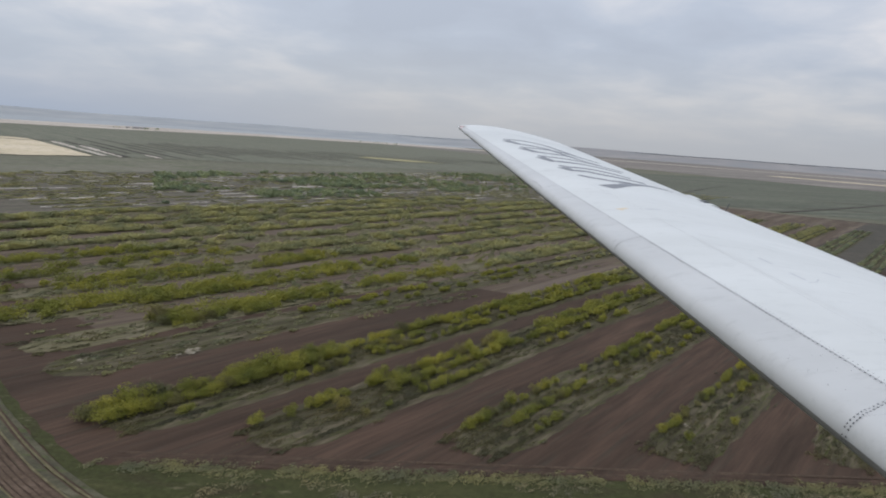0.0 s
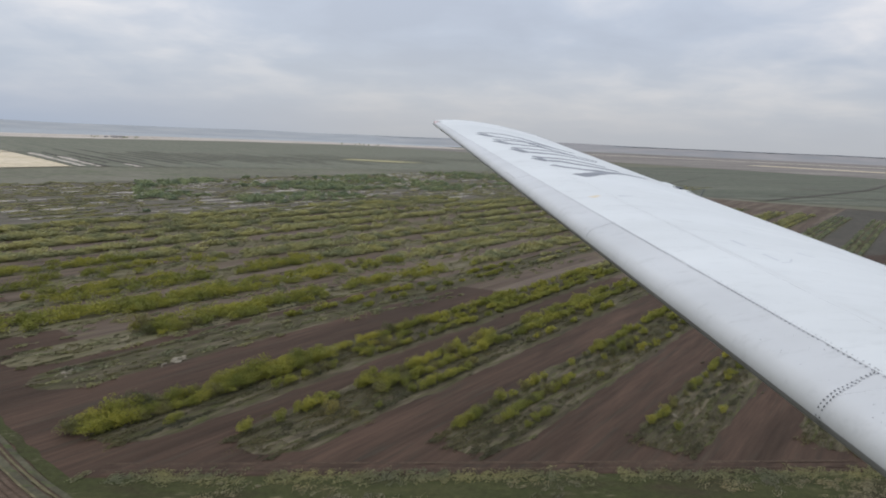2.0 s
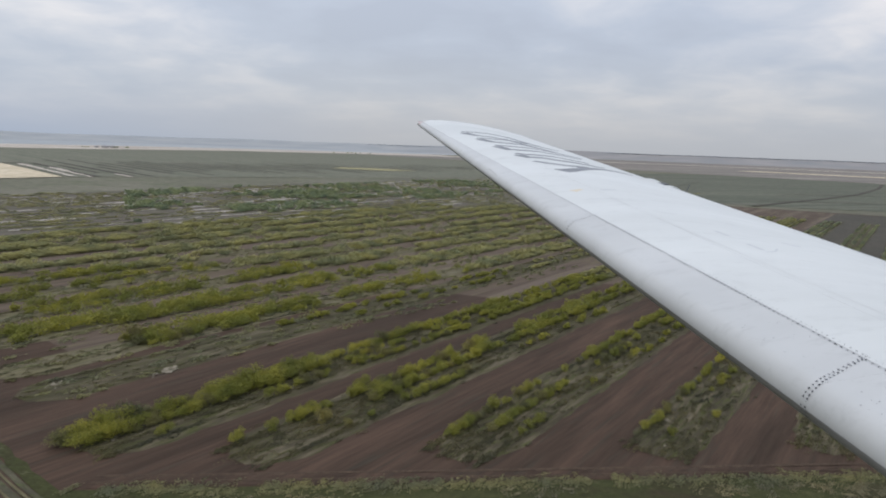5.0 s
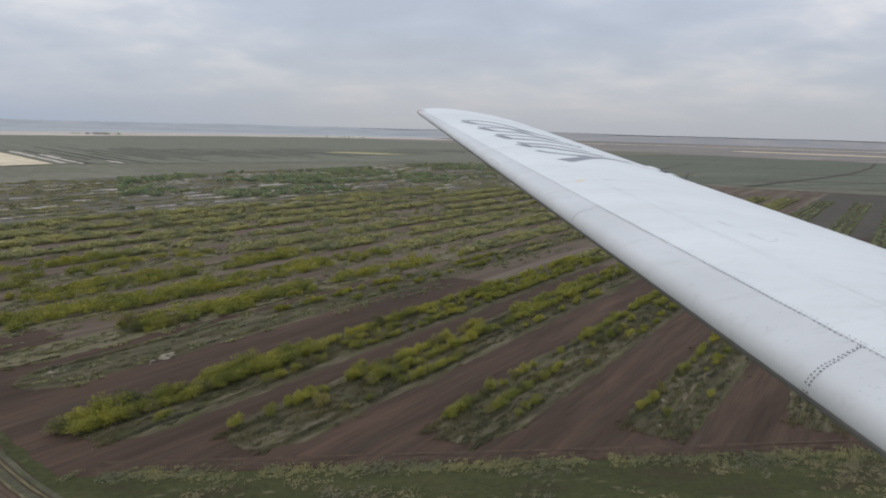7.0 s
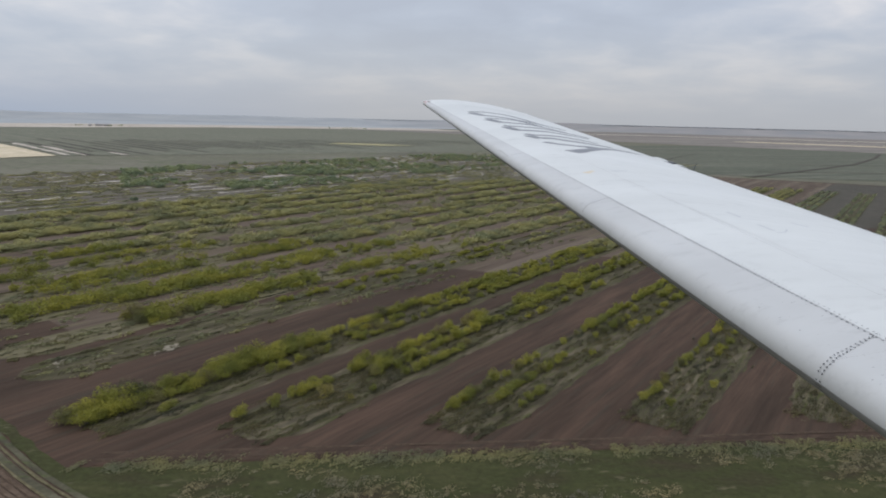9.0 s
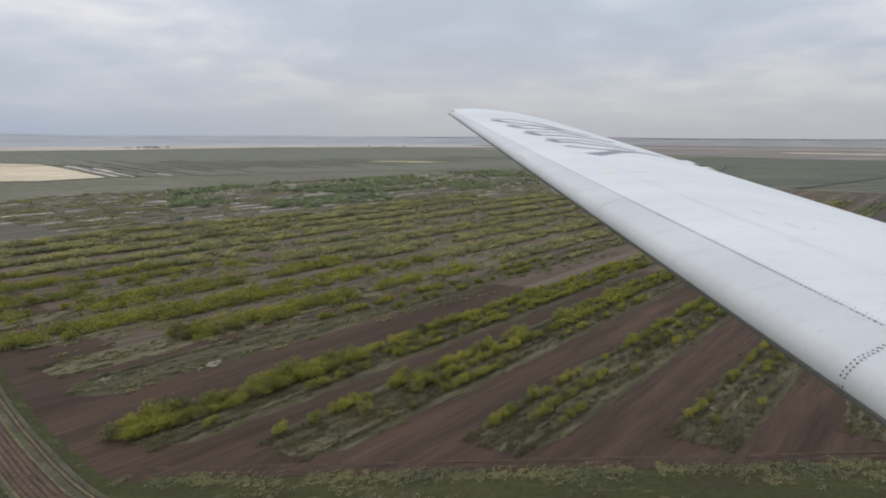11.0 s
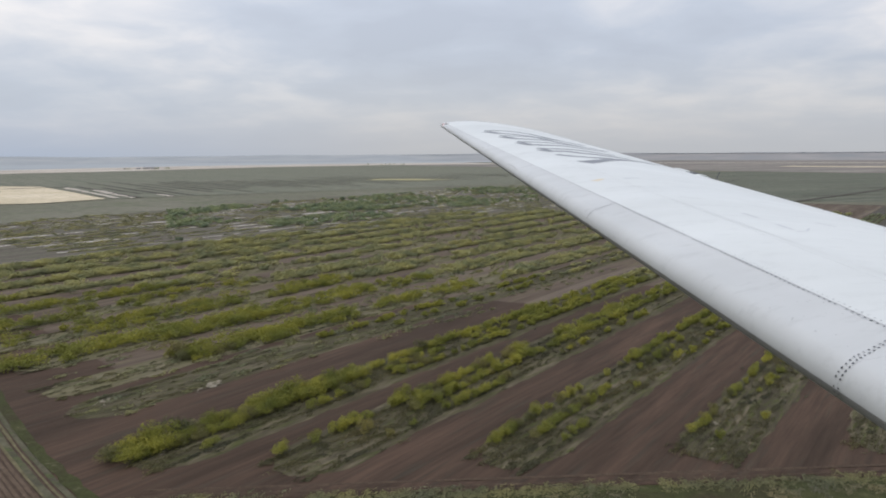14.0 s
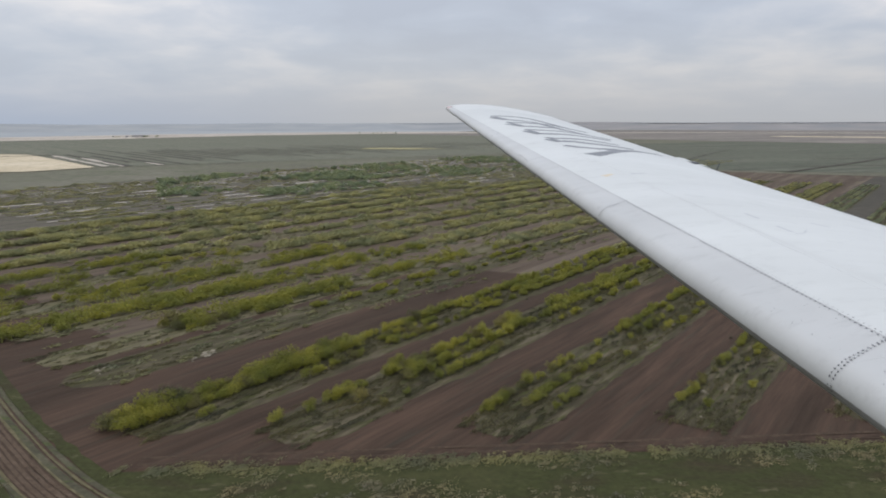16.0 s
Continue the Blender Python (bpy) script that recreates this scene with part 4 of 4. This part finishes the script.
# the large registration marks, as plain bars: each arch has a thick front and two thin legs
OUTER_MARKS = [([(0.833, 0.185), (0.835, 0.289), (0.832, 0.406), (0.818, 0.487), (0.770, 0.575)], (0.12, 0.09)),
               ([(0.822, 0.184), (0.797, 0.242), (0.791, 0.334), (0.781, 0.418), (0.740, 0.496)], (0.17, 0.09)),
               ([(0.769, 0.207), (0.768, 0.296), (0.770, 0.397), (0.773, 0.502), (0.750, 0.640)], (0.12, 0.09)),
               ([(0.758, 0.206), (0.736, 0.260), (0.734, 0.351), (0.738, 0.470), (0.715, 0.576)], (0.17, 0.09)),
               ([(0.706, 0.226), (0.704, 0.279), (0.704, 0.367), (0.709, 0.484), (0.700, 0.668)], (0.12, 0.09))]
INNER_MARKS = [([(0.697, 0.222), (0.673, 0.259), (0.676, 0.349), (0.681, 0.444), (0.680, 0.620)], (0.17, 0.09)),
               ([(0.645, 0.248), (0.640, 0.296), (0.645, 0.387), (0.648, 0.457), (0.642, 0.590)], (0.12, 0.09)),
               ([(0.634, 0.243), (0.620, 0.275), (0.624, 0.359), (0.618, 0.423), (0.619, 0.600)], (0.17, 0.09)),
               ([(0.594, 0.258), (0.585, 0.310), (0.582, 0.405), (0.590, 0.500)], (0.12, 0.09)),
               ([(0.541, 0.288), (0.549, 0.340), (0.558, 0.385), (0.583, 0.518)], (0.25, 0.09)),
               ([(0.580, 0.431), (0.590, 0.541), (0.607, 0.676), (0.614, 0.790)], (0.12, 0.09))]
for line, width in OUTER_MARKS + INNER_MARKS:
    (s0, c0), (s1, c1) = line[-2:]
    line = line + [(s1 + 0.4 * (s1 - s0), min(0.80, c1 + 0.4 * (c1 - c0)))]
    strip("marking_bar", line, (width[0], 0.125), M_MARK, "grey painted marking bar", rear_skin)
strip("panel_joint", [(root_s, 0.290), (0.20, 0.283), (0.46, 0.237), (0.60, 0.225)], (0.0045, 0.004), M_GAP, "dark sealed skin joint")
strip("panel_joint", [(0.578, 0.126), (0.581, 0.165), (0.584, 0.205)], (0.03, 0.03), M_GAP)
strip("yellow_mark", [(0.449, 0.158), (0.455, 0.200)], (0.10, 0.05), M_YELLOW, "small worn yellow paint mark", front_skin)
strip("scuff", [(0.456, 0.275), (0.461, 0.345)], (0.06, 0.03), M_SCUFF, "grey scuff on the white paint", rear_skin)
strip("stencil_bar", [(0.337, 0.348), (0.325, 0.353)], (0.035, 0.03), M_SCUFF, "small grey stencilled bar", rear_skin)
strip("stencil_bar", [(0.309, 0.352), (0.297, 0.356)], (0.035, 0.03), M_SCUFF, "", rear_skin)
strip("stencil_bar", [(0.293, 0.350), (0.296, 0.382), (0.304, 0.413)], (0.016, 0.016), M_SCUFF, "", rear_skin)
strip("stencil_bar", [(0.326, 0.50), (0.320, 0.53)], (0.03, 0.03), M_SCUFF, "", rear_skin)
strip("tip_stripe", [(0.974, 0.001), (0.974, 0.012), (0.976, 0.030)], (0.30, 0.26), M_TIPRED, "faded reddish paint on the wing tip", nose_panel, 0.004)


def fasteners(name, places, size, mat, label):
    verts, faces = [], []
    for s, c, k in places:
        side, c = (1, c) if c > 0 else (-1, -c)          # a negative place lies under the nose
        u = (wing_at(s + 0.001, c, side) - wing_at(s - 0.001, c, side)).normalized()
        w = (wing_at(s, c + 0.0006, side) - wing_at(s, max(c - 0.0006, 0), side)).normalized()
        out = u.cross(w).normalized()
        mid = (wing_at(s, 0.06, 1) + wing_at(s, 0.06, -1)) / 2
        p = wing_at(s, c, side)
        p = p + out * (0.004 if out.dot(p - mid) > 0 else -0.004)
        b = len(verts)
        for j in range(8):
            a = j * math.pi / 4
            verts.append(p + (u * math.cos(a) + w * math.sin(a)) * size * k)
        faces.append(tuple(range(b, b + 8)))
    return part(name, mesh_of(name, verts, faces, mat), aircraft, label)


rg = random.Random(4)
dots = [(s, seam_at(s) - 0.004, rg.uniform(0.8, 1.15)) for s in (0.02 + k * 0.0027 for k in range(128)) if rg.random() > 0.04]
arc = (-0.006, -0.0025, -0.0004, 0.0008, 0.0026, 0.0055, 0.0095, 0.0145, 0.0205, 0.0275, 0.0355, 0.044, 0.053, 0.062, 0.071, 0.08, 0.089, 0.097, 0.105)
dots += [(0.1505 + 0.0019 * j + 0.11 * max(c - 0.01, 0), c * (1 + 0.12 * j), rg.uniform(0.75, 1.0)) for j in (0, 1) for c in arc]
tagged(fasteners("screw_row", dots, 0.0062, M_BOLT, "dark screw heads along the panel joints"), kind="stuff")
fine = [(s, seam_at(s) + 0.0058, rg.uniform(0.55, 0.85) * (1 - 0.4 * max(0, s - 0.15) / 0.2)) for s in (0.0214 + k * 0.0027 for k in range(118))]
fine += [(s, seam_at(s) - 0.004, 0.7) for s in (0.36 + k * 0.004 for k in range(50))]
fine += [(0.3690 + 0.09 * max(c - 0.01, 0), c, 1.25) for c in (0.001, 0.004, 0.009, 0.016, 0.025, 0.035, 0.045, 0.055, 0.065, 0.075, 0.085, 0.095)]
fine += [(rg.uniform(0.03, 0.2), rg.uniform(0.02, 0.1), rg.uniform(0.25, 0.6)) for _ in range(45)]
tagged(fasteners("rivet_row", fine, 0.0064, M_METAL, "small grey rivet heads"), kind="stuff")
strip("latch", [(0.580, 0.004), (0.572, 0.010), (0.556, 0.009), (0.545, 0.006)], (0.012, 0.011), M_JOINT, "small grey outline of a latch plate")
strip("panel_joint", [(0.694, 0.002), (0.690, 0.016), (0.693, 0.060)], (0.022, 0.022), M_JOINT)
strip("panel_joint", [(0.542, 0.004), (0.544, 0.037), (0.546, 0.072)], (0.022, 0.022), M_JOINT)
strip("panel_joint", [(q, seam_at(q)) for q in (root_s, 0.1, 0.4, 0.7, 0.955)], (0.004, 0.008), M_JOINT, "grey joint behind the leading edge panels")


def bracket(s, c, l, w, h, mat=M_SKIN, name="hinge_fairing", label="small raised hinge fairing"):
    base = wing_at(s, c, 1)
    u = (LE1 - LE0).normalized()
    x = (wing_at(s, c, 1) - wing_at(s, c - 0.02, 1)).normalized()
    n = x.cross(u).normalized()
    if n.z < 0:
        n = -n
    prof = [(-l * 0.6, 0.0), (-l * 0.35, h * 0.7), (0.0, h), (l * 0.35, h * 0.45), (l * 0.4, -0.03)]
    verts = [base + x * a + n * b + u * (w * q) for q in (-0.5, 0.5) for a, b in prof]
    k = len(prof)
    faces = [(j, j + 1, k + j + 1, k + j) for j in range(k - 1)] + [tuple(range(k)), tuple(range(k, 2 * k))[::-1]]
    part(name, mesh_of(name, verts, faces, mat), aircraft, label)


bracket(0.627, 0.985, 0.18, 0.30, 0.022)
bracket(0.600, 0.99, 0.16, 0.10, 0.02)
bracket(0.6135, 0.99, 0.14, 0.10, 0.026, M_BOLT, "hinge_gap", "dark gap between the hinge fairings")
strip("flap_gap", [(root_s, 0.945), (0.1, 0.950), (0.30, 0.958), (0.45, 0.972)], (0.075, 0.015), M_MARK, "dark thin gap in front of the flap edge")
part("static_wick", mesh_of("static_wick", [wing_at(0.585, 1.0) + Vector(q) for q in ((0, 0, 0), (0.012, 0, 0), (0.05, 0, 0.10), (0.04, 0.012, 0.10))], [(0, 1, 2, 3), (3, 2, 1, 0)][:1], M_BOLT), aircraft, "thin dark static wick")


def body():
    """The plain white body behind the window from which the wing grows."""
    verts, faces = [], []
    stations = [(-11.5, 0.35), (-10.8, 0.9), (-9.5, 1.4), (-7.5, 1.75), (-4, 1.85), (6, 1.85), (11, 1.85), (15, 1.5), (19, 0.9), (21, 0.45)]
    k = 24
    for x, r in stations:
        for j in range(k):
            a = 2 * math.pi * j / k
            verts.append((x, -2.6 + r * math.cos(a), 44.9 + r * math.sin(a)))
    for i in range(len(stations) - 1):
        for j in range(k):
            faces.append((i * k + j, i * k + (j + 1) % k, (i + 1) * k + (j + 1) % k, (i + 1) * k + j))
    faces += [tuple(range(k))[::-1], tuple(range((len(stations) - 1) * k, len(stations) * k))]
    part("fuselage", mesh_of("fuselage", verts, faces, M_SKIN, True), aircraft, "plain white rounded fuselage")


body()
